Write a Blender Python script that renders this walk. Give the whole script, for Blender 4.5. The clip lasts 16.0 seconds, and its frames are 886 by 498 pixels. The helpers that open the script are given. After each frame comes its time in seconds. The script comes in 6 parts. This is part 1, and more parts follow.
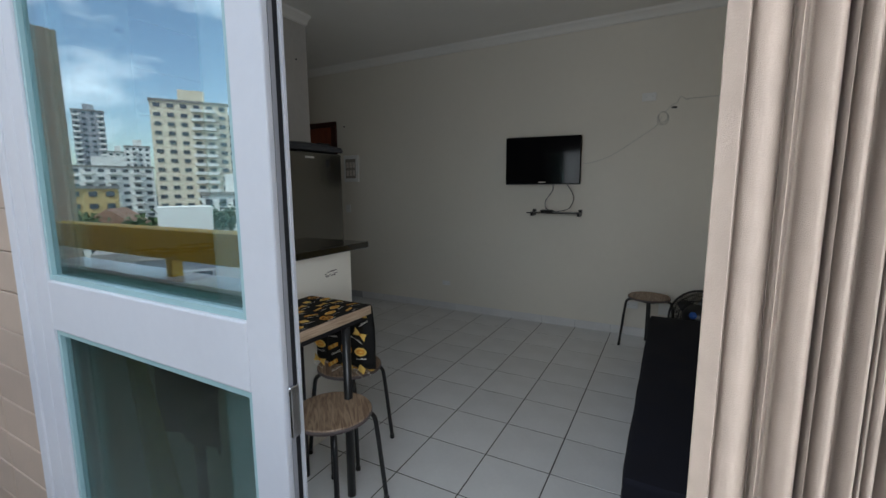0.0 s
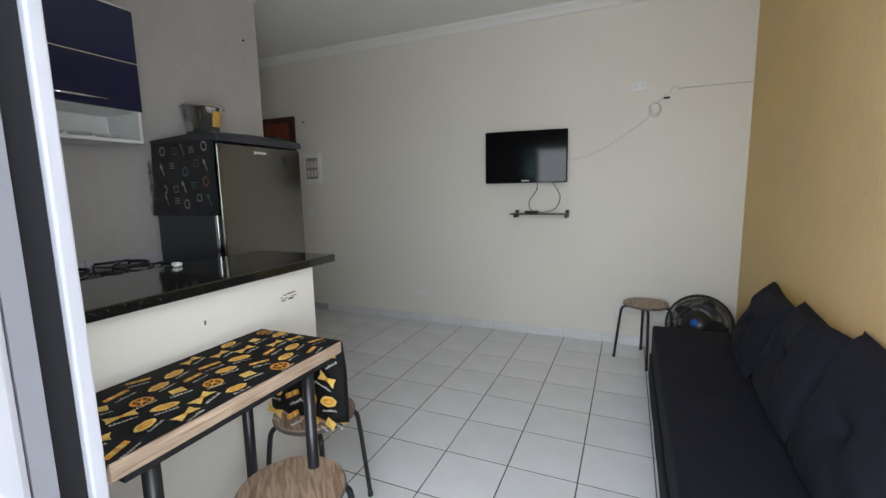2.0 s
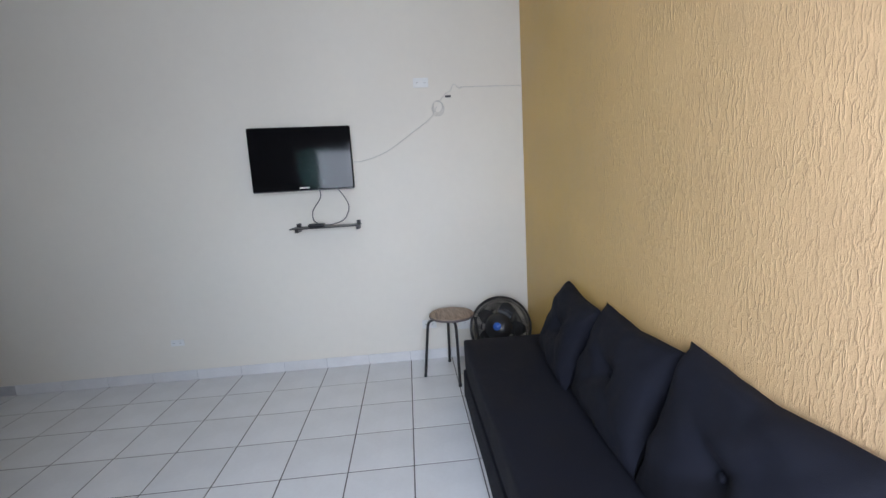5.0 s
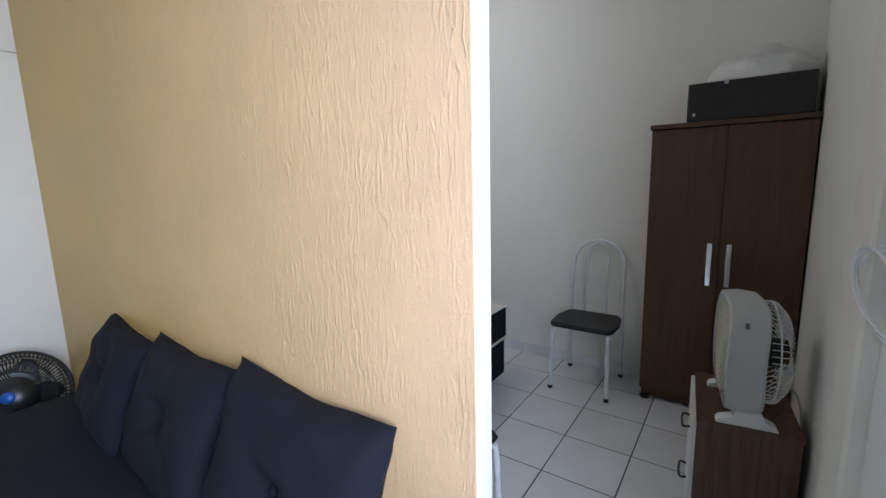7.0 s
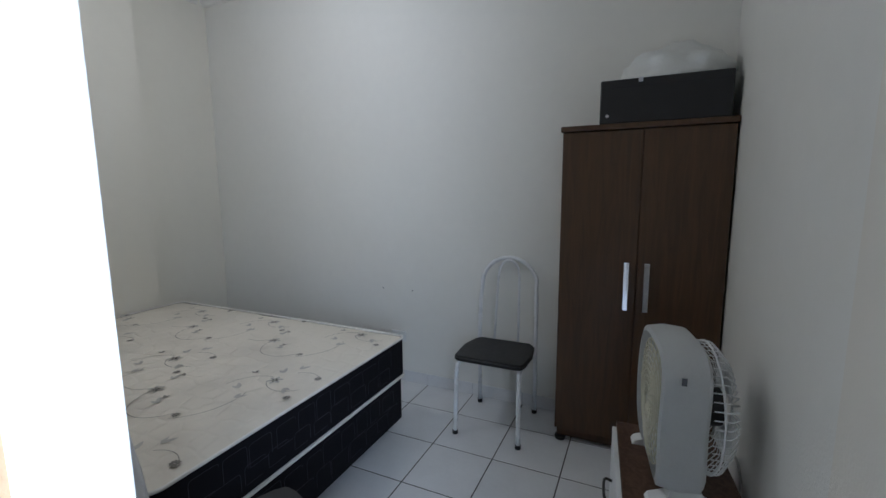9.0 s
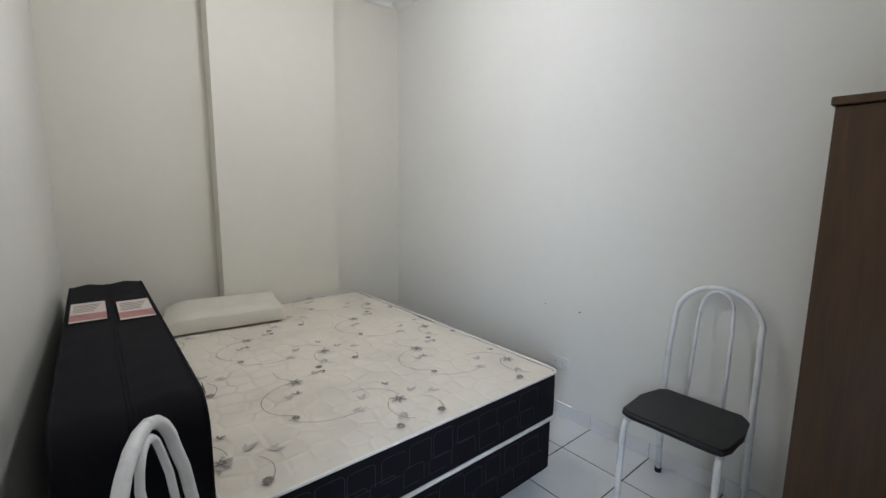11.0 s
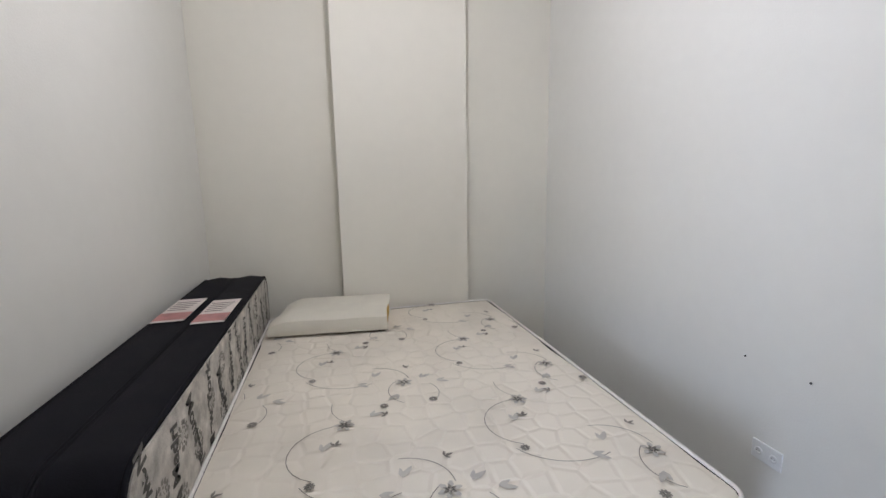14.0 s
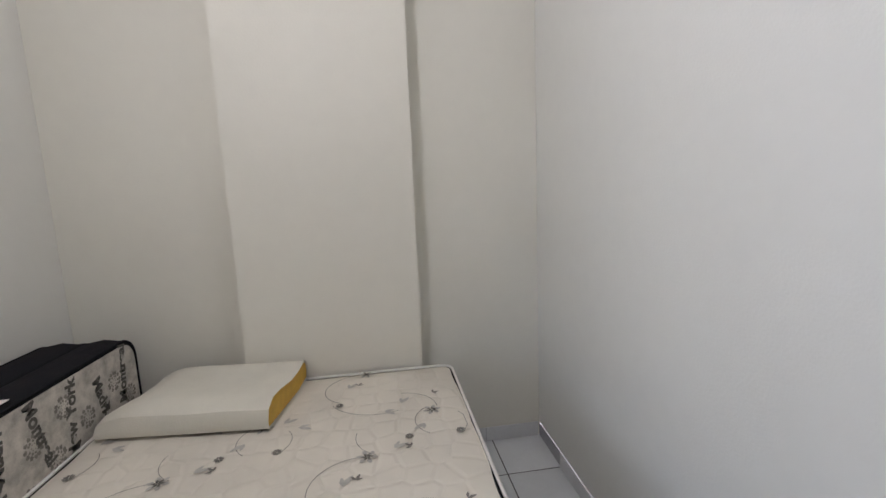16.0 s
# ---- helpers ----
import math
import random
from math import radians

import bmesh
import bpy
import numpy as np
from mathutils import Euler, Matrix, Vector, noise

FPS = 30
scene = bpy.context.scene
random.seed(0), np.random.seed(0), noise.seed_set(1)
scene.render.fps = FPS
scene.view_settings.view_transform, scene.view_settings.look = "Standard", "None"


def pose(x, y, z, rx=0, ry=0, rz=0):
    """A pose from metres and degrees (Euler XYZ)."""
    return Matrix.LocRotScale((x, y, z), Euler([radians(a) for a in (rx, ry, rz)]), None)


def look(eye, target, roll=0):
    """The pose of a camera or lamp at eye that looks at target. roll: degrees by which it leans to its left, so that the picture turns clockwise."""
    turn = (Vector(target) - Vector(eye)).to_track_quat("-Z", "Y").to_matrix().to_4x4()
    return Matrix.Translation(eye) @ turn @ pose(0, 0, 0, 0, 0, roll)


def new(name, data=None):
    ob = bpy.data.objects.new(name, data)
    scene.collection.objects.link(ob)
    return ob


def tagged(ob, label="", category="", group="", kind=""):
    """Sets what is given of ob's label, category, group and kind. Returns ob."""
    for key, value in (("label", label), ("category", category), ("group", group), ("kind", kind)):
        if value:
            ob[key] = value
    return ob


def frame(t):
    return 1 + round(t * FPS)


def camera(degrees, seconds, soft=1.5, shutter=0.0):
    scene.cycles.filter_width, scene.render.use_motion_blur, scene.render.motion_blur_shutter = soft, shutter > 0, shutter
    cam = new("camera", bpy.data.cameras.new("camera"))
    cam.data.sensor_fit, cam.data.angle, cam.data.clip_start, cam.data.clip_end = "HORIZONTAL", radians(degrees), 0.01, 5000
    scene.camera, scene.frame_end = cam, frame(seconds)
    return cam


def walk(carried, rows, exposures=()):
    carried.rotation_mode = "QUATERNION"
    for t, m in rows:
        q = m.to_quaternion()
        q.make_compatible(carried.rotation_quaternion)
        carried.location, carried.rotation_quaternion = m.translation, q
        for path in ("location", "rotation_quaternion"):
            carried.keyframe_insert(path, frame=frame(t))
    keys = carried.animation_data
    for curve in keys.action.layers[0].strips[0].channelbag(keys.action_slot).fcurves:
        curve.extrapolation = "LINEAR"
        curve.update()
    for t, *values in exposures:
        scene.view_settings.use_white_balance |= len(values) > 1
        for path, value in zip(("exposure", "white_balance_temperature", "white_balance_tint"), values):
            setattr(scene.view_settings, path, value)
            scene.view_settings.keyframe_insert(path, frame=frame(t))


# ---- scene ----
cam = camera(92.2, 16.0)
PATH = [
    (0, (0.653, 1.087, 1.396), (-0.281, 2.834, 1.12), -0.3),
    (0.5, (0.553, 1.225, 1.388), (-0.37, 2.978, 1.117), -1.5),
    (1, (0.48, 1.353, 1.378), (-0.443, 3.107, 1.11), -2.3),
    (1.5, (0.441, 1.403, 1.382), (-0.458, 3.169, 1.108), -1.9),
    (2, (0.376, 1.432, 1.391), (-0.417, 3.248, 1.118), -1.1),
    (2.5, (0.348, 1.448, 1.391), (-0.347, 3.304, 1.121), -0.6),
    (3, (0.344, 1.537, 1.384), (-0.316, 3.407, 1.123), -1.0),
    (3.2, (0.34, 1.586, 1.383), (-0.315, 3.458, 1.124), -1.4),
    (5.3, (0.254, 2.06, 1.433), (0.668, 3.992, 1.123), -3.4),
    (5.5, (0.267, 2.065, 1.432), (0.869, 3.946, 1.118), -3.4),
    (6, (0.315, 2.06, 1.431), (1.347, 3.742, 1.107), -2.5),
    (6.5, (0.366, 2.053, 1.418), (1.749, 3.462, 1.099), -2.0),
    (7, (0.472, 2.06, 1.4), (2.093, 3.189, 1.082), -1.4),
    (7.5, (0.62, 2.075, 1.377), (2.347, 3.045, 1.104), -1.8),
    (8, (0.731, 2.072, 1.373), (2.527, 2.906, 1.092), -1.5),
    (8.2, (0.775, 2.086, 1.372), (2.598, 2.86, 1.093), -1.2),
    (10.3, (1.315, 2.161, 1.386), (2.83, 3.437, 1.11), 0.5),
    (10.5, (1.332, 2.172, 1.381), (2.754, 3.552, 1.103), 0.2),
    (11, (1.416, 2.214, 1.387), (2.679, 3.738, 1.102), 0.6),
    (11.5, (1.539, 2.266, 1.397), (2.643, 3.907, 1.095), 0.2),
    (12, (1.665, 2.288, 1.378), (2.433, 4.105, 1.049), -0.0),
    (12.5, (1.819, 2.278, 1.378), (2.199, 4.194, 0.952), 0.4),
    (13, (1.901, 2.279, 1.366), (2.198, 4.202, 0.902), -1.0),
    (13.5, (1.949, 2.351, 1.365), (2.285, 4.269, 0.91), -1.5),
    (14, (2.036, 2.552, 1.377), (2.52, 4.466, 1.057), -1.0),
    (14.5, (2.167, 2.707, 1.374), (2.734, 4.603, 1.085), -1.7),
    (15, (2.408, 2.857, 1.398), (2.861, 4.791, 1.164), -1.5),
    (15.5, (2.579, 3.04, 1.387), (2.973, 4.983, 1.123), -2.1),
    (16, (2.734, 3.255, 1.424), (3.017, 5.214, 1.142), -2.4),
]
EXPOSURES = [(0, 0.5, 6500, 10), (0.5, 0.8, 6500, 11), (1.2, 1.1, 6500, 11), (2.0, 1.95, 6500, 12), (2.5, 2.0, 6500, 12), (3.0, 2.4, 6400, 13), (3.2, 2.45, 6400, 13), (5.3, 2.35, 5850, 16), (6.5, 2.38, 5600, 14), (7.1, 2.48, 5650, 14), (7.5, 2.36, 5600, 13), (8.0, 2.27, 5220, 12), (8.2, 2.27, 5200, 12), (10.3, 3.06, 5700, 11), (11.5, 3.14, 5680, 13), (12.5, 3.4, 5650, 15), (16, 3.08, 5750, 17)]
walk(cam, [(t, look(eye, target, roll)) for t, eye, target, roll in PATH], EXPOSURES)

# ---- world, sun, lamps ----
world = bpy.data.worlds.new("sky")
scene.world = world
world.use_nodes = True
wn, wl = world.node_tree.nodes, world.node_tree.links
bg = wn["Background"]
sky = wn.new("ShaderNodeTexSky")
sky.sky_type = "NISHITA"
sky.sun_disc = False
sky.sun_elevation, sky.sun_rotation = radians(55), radians(20)
sky.air_density, sky.dust_density = 1.0, 1.2
tc = wn.new("ShaderNodeTexCoord")
mp = wn.new("ShaderNodeMapping")
mp.inputs["Scale"].default_value = (1.5, 1.5, 4.0)
cl = wn.new("ShaderNodeTexNoise")
cl.inputs["Scale"].default_value, cl.inputs["Detail"].default_value = 2.2, 8.0
ramp = wn.new("ShaderNodeValToRGB")
ramp.color_ramp.elements[0].position, ramp.color_ramp.elements[1].position = 0.42, 0.68
mixs = wn.new("ShaderNodeMix")
mixs.data_type = "RGBA"
mixs.inputs["B"].default_value = (11.0, 11.6, 12.5, 1)
wl.new(tc.outputs["Generated"], mp.inputs["Vector"])
wl.new(mp.outputs["Vector"], cl.inputs["Vector"])
wl.new(cl.outputs["Fac"], ramp.inputs["Fac"])
wl.new(ramp.outputs["Color"], mixs.inputs["Factor"])
wl.new(sky.outputs["Color"], mixs.inputs["A"])
wl.new(mixs.outputs["Result"], bg.inputs["Color"])
bg.inputs["Strength"].default_value = 0.15

sun_data = bpy.data.lights.new("sun", "SUN")
sun_data.energy, sun_data.angle, sun_data.color = 3.5, radians(1.0), (1.0, 0.95, 0.88)
sun = new("sun", sun_data)
sun.matrix_world = look((0, 60, 80), (0, 0, 0))


def area_lamp(name, m, sx, sy, watts, color):
    d = bpy.data.lights.new(name, "AREA")
    d.shape, d.size, d.size_y, d.energy, d.color = "RECTANGLE", sx, sy, watts, color
    ob = new(name, d)
    ob.matrix_world = m
    return ob


# skylight through the balcony doorway
area_lamp("doorway_skylight", look((0.30, 1.607, 1.42), (0.30, 4.0, 1.35)), 1.22, 1.25, 11.5, (0.86, 0.93, 1.0)).data.spread = radians(155)
bulb = bpy.data.lights.new("bedroom_bulb", "POINT")
bulb.energy, bulb.shadow_soft_size, bulb.color = 2.7, 0.06, (1.0, 0.93, 0.84)
new("bedroom_bulb", bulb).location = (2.32, 3.95, 2.50)

# ---- materials ----


def material(name, color, rough=0.6, metal=0.0, vary=0.12, scale=6.0, bump=0.0, bump_scale=60.0, spec=0.5, stretch=(1, 1, 1), rand=0.0, fine=0.0):
    """A surface with wear at two scales and a fine relief."""
    mat = bpy.data.materials.new(name)
    mat.use_nodes = True
    n, l = mat.node_tree.nodes, mat.node_tree.links
    b = n["Principled BSDF"]
    b.inputs["Roughness"].default_value = rough
    b.inputs["Metallic"].default_value = metal
    b.inputs["Specular IOR Level"].default_value = spec
    co = n.new("ShaderNodeTexCoord")
    ma = n.new("ShaderNodeMapping")
    ma.inputs["Scale"].default_value = stretch
    l.new(co.outputs["Object"], ma.inputs["Vector"])
    big = n.new("ShaderNodeTexNoise")
    big.inputs["Scale"].default_value, big.inputs["Detail"].default_value = scale, 6.0
    l.new(ma.outputs["Vector"], big.inputs["Vector"])
    small = n.new("ShaderNodeTexNoise")
    small.inputs["Scale"].default_value, small.inputs["Detail"].default_value = scale * 14, 3.0
    l.new(ma.outputs["Vector"], small.inputs["Vector"])
    add = n.new("ShaderNodeMath")
    add.operation = "MULTIPLY_ADD"
    add.inputs[1].default_value = 0.35
    l.new(small.outputs["Fac"], add.inputs[0])
    l.new(big.outputs["Fac"], add.inputs[2])
    mr = n.new("ShaderNodeMapRange")
    mr.inputs["From Min"].default_value, mr.inputs["From Max"].default_value = 0.45, 0.95
    mr.inputs["To Min"].default_value, mr.inputs["To Max"].default_value = 1 - vary, 1 + vary
    l.new(add.outputs[0], mr.inputs["Value"])
    last = mr.outputs["Result"]
    if rand:
        oi = n.new("ShaderNodeObjectInfo")
        rr = n.new("ShaderNodeMapRange")
        rr.inputs["To Min"].default_value, rr.inputs["To Max"].default_value = 1 - rand, 1 + rand
        l.new(oi.outputs["Random"], rr.inputs["Value"])
        mu = n.new("ShaderNodeMath")
        mu.operation = "MULTIPLY"
        l.new(last, mu.inputs[0])
        l.new(rr.outputs["Result"], mu.inputs[1])
        last = mu.outputs[0]
    hs = n.new("ShaderNodeHueSaturation")
    hs.inputs["Color"].default_value = (*color, 1)
    l.new(last, hs.inputs["Value"])
    l.new(hs.outputs["Color"], b.inputs["Base Color"])
    rm = n.new("ShaderNodeMapRange")
    rm.inputs["To Min"].default_value, rm.inputs["To Max"].default_value = max(0.02, rough * 0.82), min(1, rough * 1.18)
    l.new(big.outputs["Fac"], rm.inputs["Value"])
    l.new(rm.outputs["Result"], b.inputs["Roughness"])
    if bump:
        bn = n.new("ShaderNodeTexNoise")
        bn.inputs["Scale"].default_value, bn.inputs["Detail"].default_value = bump_scale, 4.0
        l.new(ma.outputs["Vector"], bn.inputs["Vector"])
        bu = n.new("ShaderNodeBump")
        bu.inputs["Strength"].default_value, bu.inputs["Distance"].default_value = bump, 0.01
        l.new(bn.outputs["Fac"], bu.inputs["Height"])
        l.new(bu.outputs["Normal"], b.inputs["Normal"])
    return mat


CREAM = material("cream_wall_paint", (0.745, 0.712, 0.635), 0.65, vary=0.03, scale=1.2, bump=0.08, bump_scale=140)
BEDWALL = material("pale_wall_paint", (0.76, 0.75, 0.70), 0.62, vary=0.03, scale=1.1, bump=0.08, bump_scale=140)
# the pale bedroom paint with the bulb's warm light put into its colour
BEDNORTH = material("warm_lit_wall_paint", (0.775, 0.75, 0.665), 0.62, vary=0.03, scale=1.1, bump=0.08, bump_scale=140)
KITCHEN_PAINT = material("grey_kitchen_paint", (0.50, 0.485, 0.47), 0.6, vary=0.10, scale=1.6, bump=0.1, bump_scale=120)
CEIL = material("ceiling_paint", (0.80, 0.79, 0.76), 0.8, vary=0.03, scale=1.5)
GROUT = material("floor_grout", (0.06, 0.056, 0.054), 0.9, vary=0.25, scale=8)
TILE = material("floor_tile_glaze", (0.70, 0.71, 0.72), 0.22, vary=0.06, scale=3.5, rand=0.03)
WHITE_ALU = material("white_coated_aluminium", (0.82, 0.82, 0.84), 0.35, vary=0.03, scale=5)
YELLOW = material("ochre_textured_paint", (0.62, 0.405, 0.16), 0.36, vary=0.10, scale=2.0)
# paler peach daylight by the balcony door, mixed into the ochre paint colour
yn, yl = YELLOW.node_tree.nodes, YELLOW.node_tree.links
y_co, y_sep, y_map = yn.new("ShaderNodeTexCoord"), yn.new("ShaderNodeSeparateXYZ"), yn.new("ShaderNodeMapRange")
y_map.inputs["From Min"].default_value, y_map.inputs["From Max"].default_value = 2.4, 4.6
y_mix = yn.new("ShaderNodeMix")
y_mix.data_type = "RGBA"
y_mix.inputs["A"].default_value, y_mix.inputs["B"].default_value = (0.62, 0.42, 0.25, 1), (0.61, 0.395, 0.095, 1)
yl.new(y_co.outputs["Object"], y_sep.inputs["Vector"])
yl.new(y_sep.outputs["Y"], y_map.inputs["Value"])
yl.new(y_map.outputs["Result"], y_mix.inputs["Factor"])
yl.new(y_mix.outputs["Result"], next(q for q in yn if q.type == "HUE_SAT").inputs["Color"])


def combed_relief(nodes, links, co):
    """Short upright grooves scratched into a grainy coat, thicker in patches."""
    def noise_at(scale, detail, distortion=0.0):
        m = nodes.new("ShaderNodeMapping")
        m.inputs["Scale"].default_value = scale
        t = nodes.new("ShaderNodeTexNoise")
        t.inputs["Scale"].default_value, t.inputs["Detail"].default_value, t.inputs["Distortion"].default_value = 1.0, detail, distortion
        links.new(co.outputs["Object"], m.inputs["Vector"])
        links.new(m.outputs["Vector"], t.inputs["Vector"])
        return t.outputs["Fac"]

    def ranged(value, lo, hi, a, b):
        r = nodes.new("ShaderNodeMapRange")
        for key, v in (("From Min", lo), ("From Max", hi), ("To Min", a), ("To Max", b)):
            r.inputs[key].default_value = v
        links.new(value, r.inputs["Value"])
        return r.outputs["Result"]

    def math_node(kind, p, q):
        r = nodes.new("ShaderNodeMath")
        r.operation = kind
        links.new(p, r.inputs[0])
        links.new(q, r.inputs[1])
        return r.outputs[0]

    grooves = ranged(noise_at((30, 105, 27), 3.0, 0.9), 0.47, 0.68, 0.0, 1.0)
    patches = ranged(noise_at((4, 7, 5), 4.0), 0.36, 0.60, 0.30, 1.0)
    grain = ranged(noise_at((260, 260, 200), 2.0), 0.3, 0.7, 0.0, 0.22)
    height = math_node("ADD", math_node("MULTIPLY", grooves, patches), grain)
    bump = nodes.new("ShaderNodeBump")
    bump.inputs["Strength"].default_value, bump.inputs["Distance"].default_value = 0.56, 0.0028
    links.new(height, bump.inputs["Height"])
    links.new(bump.outputs["Normal"], nodes["Principled BSDF"].inputs["Normal"])


combed_relief(yn, yl, y_co)
NAVY = material("navy_upholstery", (0.007, 0.008, 0.0145), 0.85, vary=0.25, scale=7, bump=0.3, bump_scale=500, spec=0.25)
BLACK_STEEL = material("black_painted_steel", (0.012, 0.012, 0.013), 0.35, vary=0.15, scale=20)
BLACK = material("black_plastic", (0.012, 0.012, 0.013), 0.35, vary=0.12, scale=12)
WHITE_PL = material("white_plastic", (0.78, 0.79, 0.78), 0.4, vary=0.05, scale=8)
WHITE_STEEL = material("white_painted_steel", (0.78, 0.79, 0.80), 0.28, vary=0.05, scale=14)
BEIGE_TILE = material("beige_facade_tile", (0.60, 0.46, 0.35), 0.45, vary=0.06, scale=7, rand=0.05, bump=0.05, bump_scale=90)
BEIGE_JOINT = material("beige_joint", (0.45, 0.33, 0.24), 0.9, vary=0.15, scale=20)

# ---- mesh helpers ----


def finish(bm, name, mat=None, parent=None, label="", smooth=False):
    me = bpy.data.meshes.new(name)
    bmesh.ops.recalc_face_normals(bm, faces=bm.faces)
    if smooth:
        for f in bm.faces:
            f.smooth = True
    bm.to_mesh(me)
    bm.free()
    if mat:
        me.materials.append(mat)
    if smooth:
        me.set_sharp_from_angle(angle=radians(38))
    ob = new(name, me)
    if parent:
        ob.parent = parent
    if label:
        ob["label"] = label
    return ob


def part(name, bm, mat, parent, label="", smooth=False):
    return finish(bm, name, mat, parent, label, smooth)


def box(x0, y0, z0, x1, y1, z1, bevel=0.0, seg=2, bm=None):
    b = bmesh.new()
    r = bmesh.ops.create_cube(b, size=1.0)
    for v in b.verts:
        v.co = Vector(((v.co.x + 0.5) * (x1 - x0) + x0, (v.co.y + 0.5) * (y1 - y0) + y0, (v.co.z + 0.5) * (z1 - z0) + z0))
    if bevel:
        bmesh.ops.bevel(b, geom=b.edges[:], offset=bevel, segments=seg, affect="EDGES", profile=0.5)
    if bm is None:
        return b
    add_to(bm, b)
    return bm


def add_to(bm, other, m=None):
    """Adds the mesh other to bm, moved by m."""
    if m is not None:
        bmesh.ops.transform(other, matrix=m, verts=other.verts)
    vs = [bm.verts.new(v.co) for v in other.verts]
    other.verts.index_update()
    for f in other.faces:
        try:
            g = bm.faces.new([vs[v.index] for v in f.verts])
            g.smooth = f.smooth
        except ValueError:
            pass
    other.free()
    return bm


def tube(points, r, seg=10, closed=False, bm=None, caps=True):
    """A round bar along the points."""
    bm = bm or bmesh.new()
    pts = [Vector(p) for p in points]
    n = len(pts)
    rings = []
    up = None
    for i, p in enumerate(pts):
        a = pts[(i - 1) % n] if closed or i else p
        b = pts[(i + 1) % n] if closed or i < n - 1 else p
        d = (b - a).normalized()
        if up is None:
            up = d.orthogonal().normalized()
        up = (up - d * up.dot(d)).normalized()
        side = d.cross(up)
        rr = r[i] if isinstance(r, (list, tuple)) else r
        rings.append([bm.verts.new(p + (up * math.cos(2 * math.pi * k / seg) + side * math.sin(2 * math.pi * k / seg)) * rr) for k in range(seg)])
    for i in range(n if closed else n - 1):
        A, B = rings[i], rings[(i + 1) % n]
        for k in range(seg):
            f = bm.faces.new((A[k], A[(k + 1) % seg], B[(k + 1) % seg], B[k]))
            f.smooth = True
    if caps and not closed:
        bm.faces.new(rings[0][::-1])
        bm.faces.new(rings[-1])
    return bm


def curve_points(ctrl, steps=8):
    """A smooth line through the control points."""
    c = [Vector(p) for p in ctrl]
    c = [c[0] * 2 - c[1]] + c + [c[-1] * 2 - c[-2]]
    out = []
    for i in range(1, len(c) - 2):
        for s in range(steps):
            t = s / steps
            p0, p1, p2, p3 = c[i - 1], c[i], c[i + 1], c[i + 2]
            out.append(0.5 * ((2 * p1) + (p2 - p0) * t + (2 * p0 - 5 * p1 + 4 * p2 - p3) * t * t + (3 * p1 - p0 - 3 * p2 + p3) * t * t * t))
    out.append(c[-2])
    return out


def lathe(profile, seg=24, bm=None):
    """A turned body about z from (radius, height) pairs."""
    bm = bm or bmesh.new()
    rings = []
    for r, z in profile:
        if r < 1e-5:
            rings.append([bm.verts.new((0, 0, z))])
        else:
            rings.append([bm.verts.new((r * math.cos(2 * math.pi * k / seg), r * math.sin(2 * math.pi * k / seg), z)) for k in range(seg)])
    for A, B in zip(rings, rings[1:]):
        for k in range(seg):
            q = [A[k % len(A)], A[(k + 1) % len(A)], B[(k + 1) % len(B)], B[k % len(B)]]
            q = list(dict.fromkeys(q))
            if len(q) > 2:
                f = bm.faces.new(q)
                f.smooth = True
    return bm


def prism(outline, z0, z1, bm=None):
    """An upright prism over a plan outline."""
    bm = bm or bmesh.new()
    lo = [bm.verts.new((x, y, z0)) for x, y in outline]
    hi = [bm.verts.new((x, y, z1)) for x, y in outline]
    bm.faces.new(lo[::-1])
    bm.faces.new(hi)
    for i in range(len(outline)):
        j = (i + 1) % len(outline)
        bm.faces.new((lo[i], lo[j], hi[j], hi[i]))
    return bm


def thing(name, m, label, category, group=""):
    """An empty at a thing's base that carries its parts."""
    ob = new(name)
    ob.matrix_world = m
    return tagged(ob, label, category, group)


def structure(bm, name, mat, label="", category="", smooth=False):
    return tagged(finish(bm, name, mat, None, "", smooth), label, category, kind="structure")


# ---- structure ----
H = 2.93           # ceiling height
YN = 5.42          # wall with the television
XE = 3.567         # bedroom's east wall
YB = 5.44          # bedroom's north wall
PT = 0.34          # tile pitch


def wall_x(y):
    """The living-room face of the ochre partition, which stands a little askew."""
    return 1.092 + (y - 2.43) * 0.0362


structure(prism([(-4.3, YN), (1.23, YN), (1.23, YN + 0.15), (-4.3, YN + 0.15)], 0, H + 0.1), "wall_north", CREAM, "cream painted wall with the television and cables", "wall")
structure(prism([(wall_x(2.43) + 0.004, 2.434), (wall_x(2.43) + 0.062, 2.434), (wall_x(YN) + 0.062, YB - 0.001), (wall_x(YN) + 0.03, YB - 0.001), (wall_x(YN) + 0.004, YN - 0.002)], 0, H), "wall_partition", BEDWALL, "thin pale painted partition between living room and bedroom", "wall")
structure(prism([(XE, 1.3), (XE + 0.15, 1.3), (XE + 0.15, YB + 0.2), (XE, YB + 0.2)], 0, H + 0.1), "wall_east", BEDWALL, "pale painted bedroom wall", "wall")
structure(prism([(1.232, YB), (XE - 0.002, YB), (XE - 0.002, YB + 0.15), (1.232, YB + 0.15)], 0, H + 0.1), "wall_bedroom_north", BEDNORTH, "pale painted wall behind the bed", "wall")
structure(prism([(2.067, 5.29), (2.9, 5.29), (2.9, YB - 0.002), (2.067, YB - 0.002)], 0, H), "pilaster", BEDNORTH, "flat pale plaster pilaster behind the bed", "wall")
structure(prism([(1.062, 1.70), (XE - 0.002, 1.60), (XE - 0.002, 1.745), (1.062, 1.845)], 0, H), "wall_bedroom_south", BEDWALL, "pale painted bedroom wall", "wall")
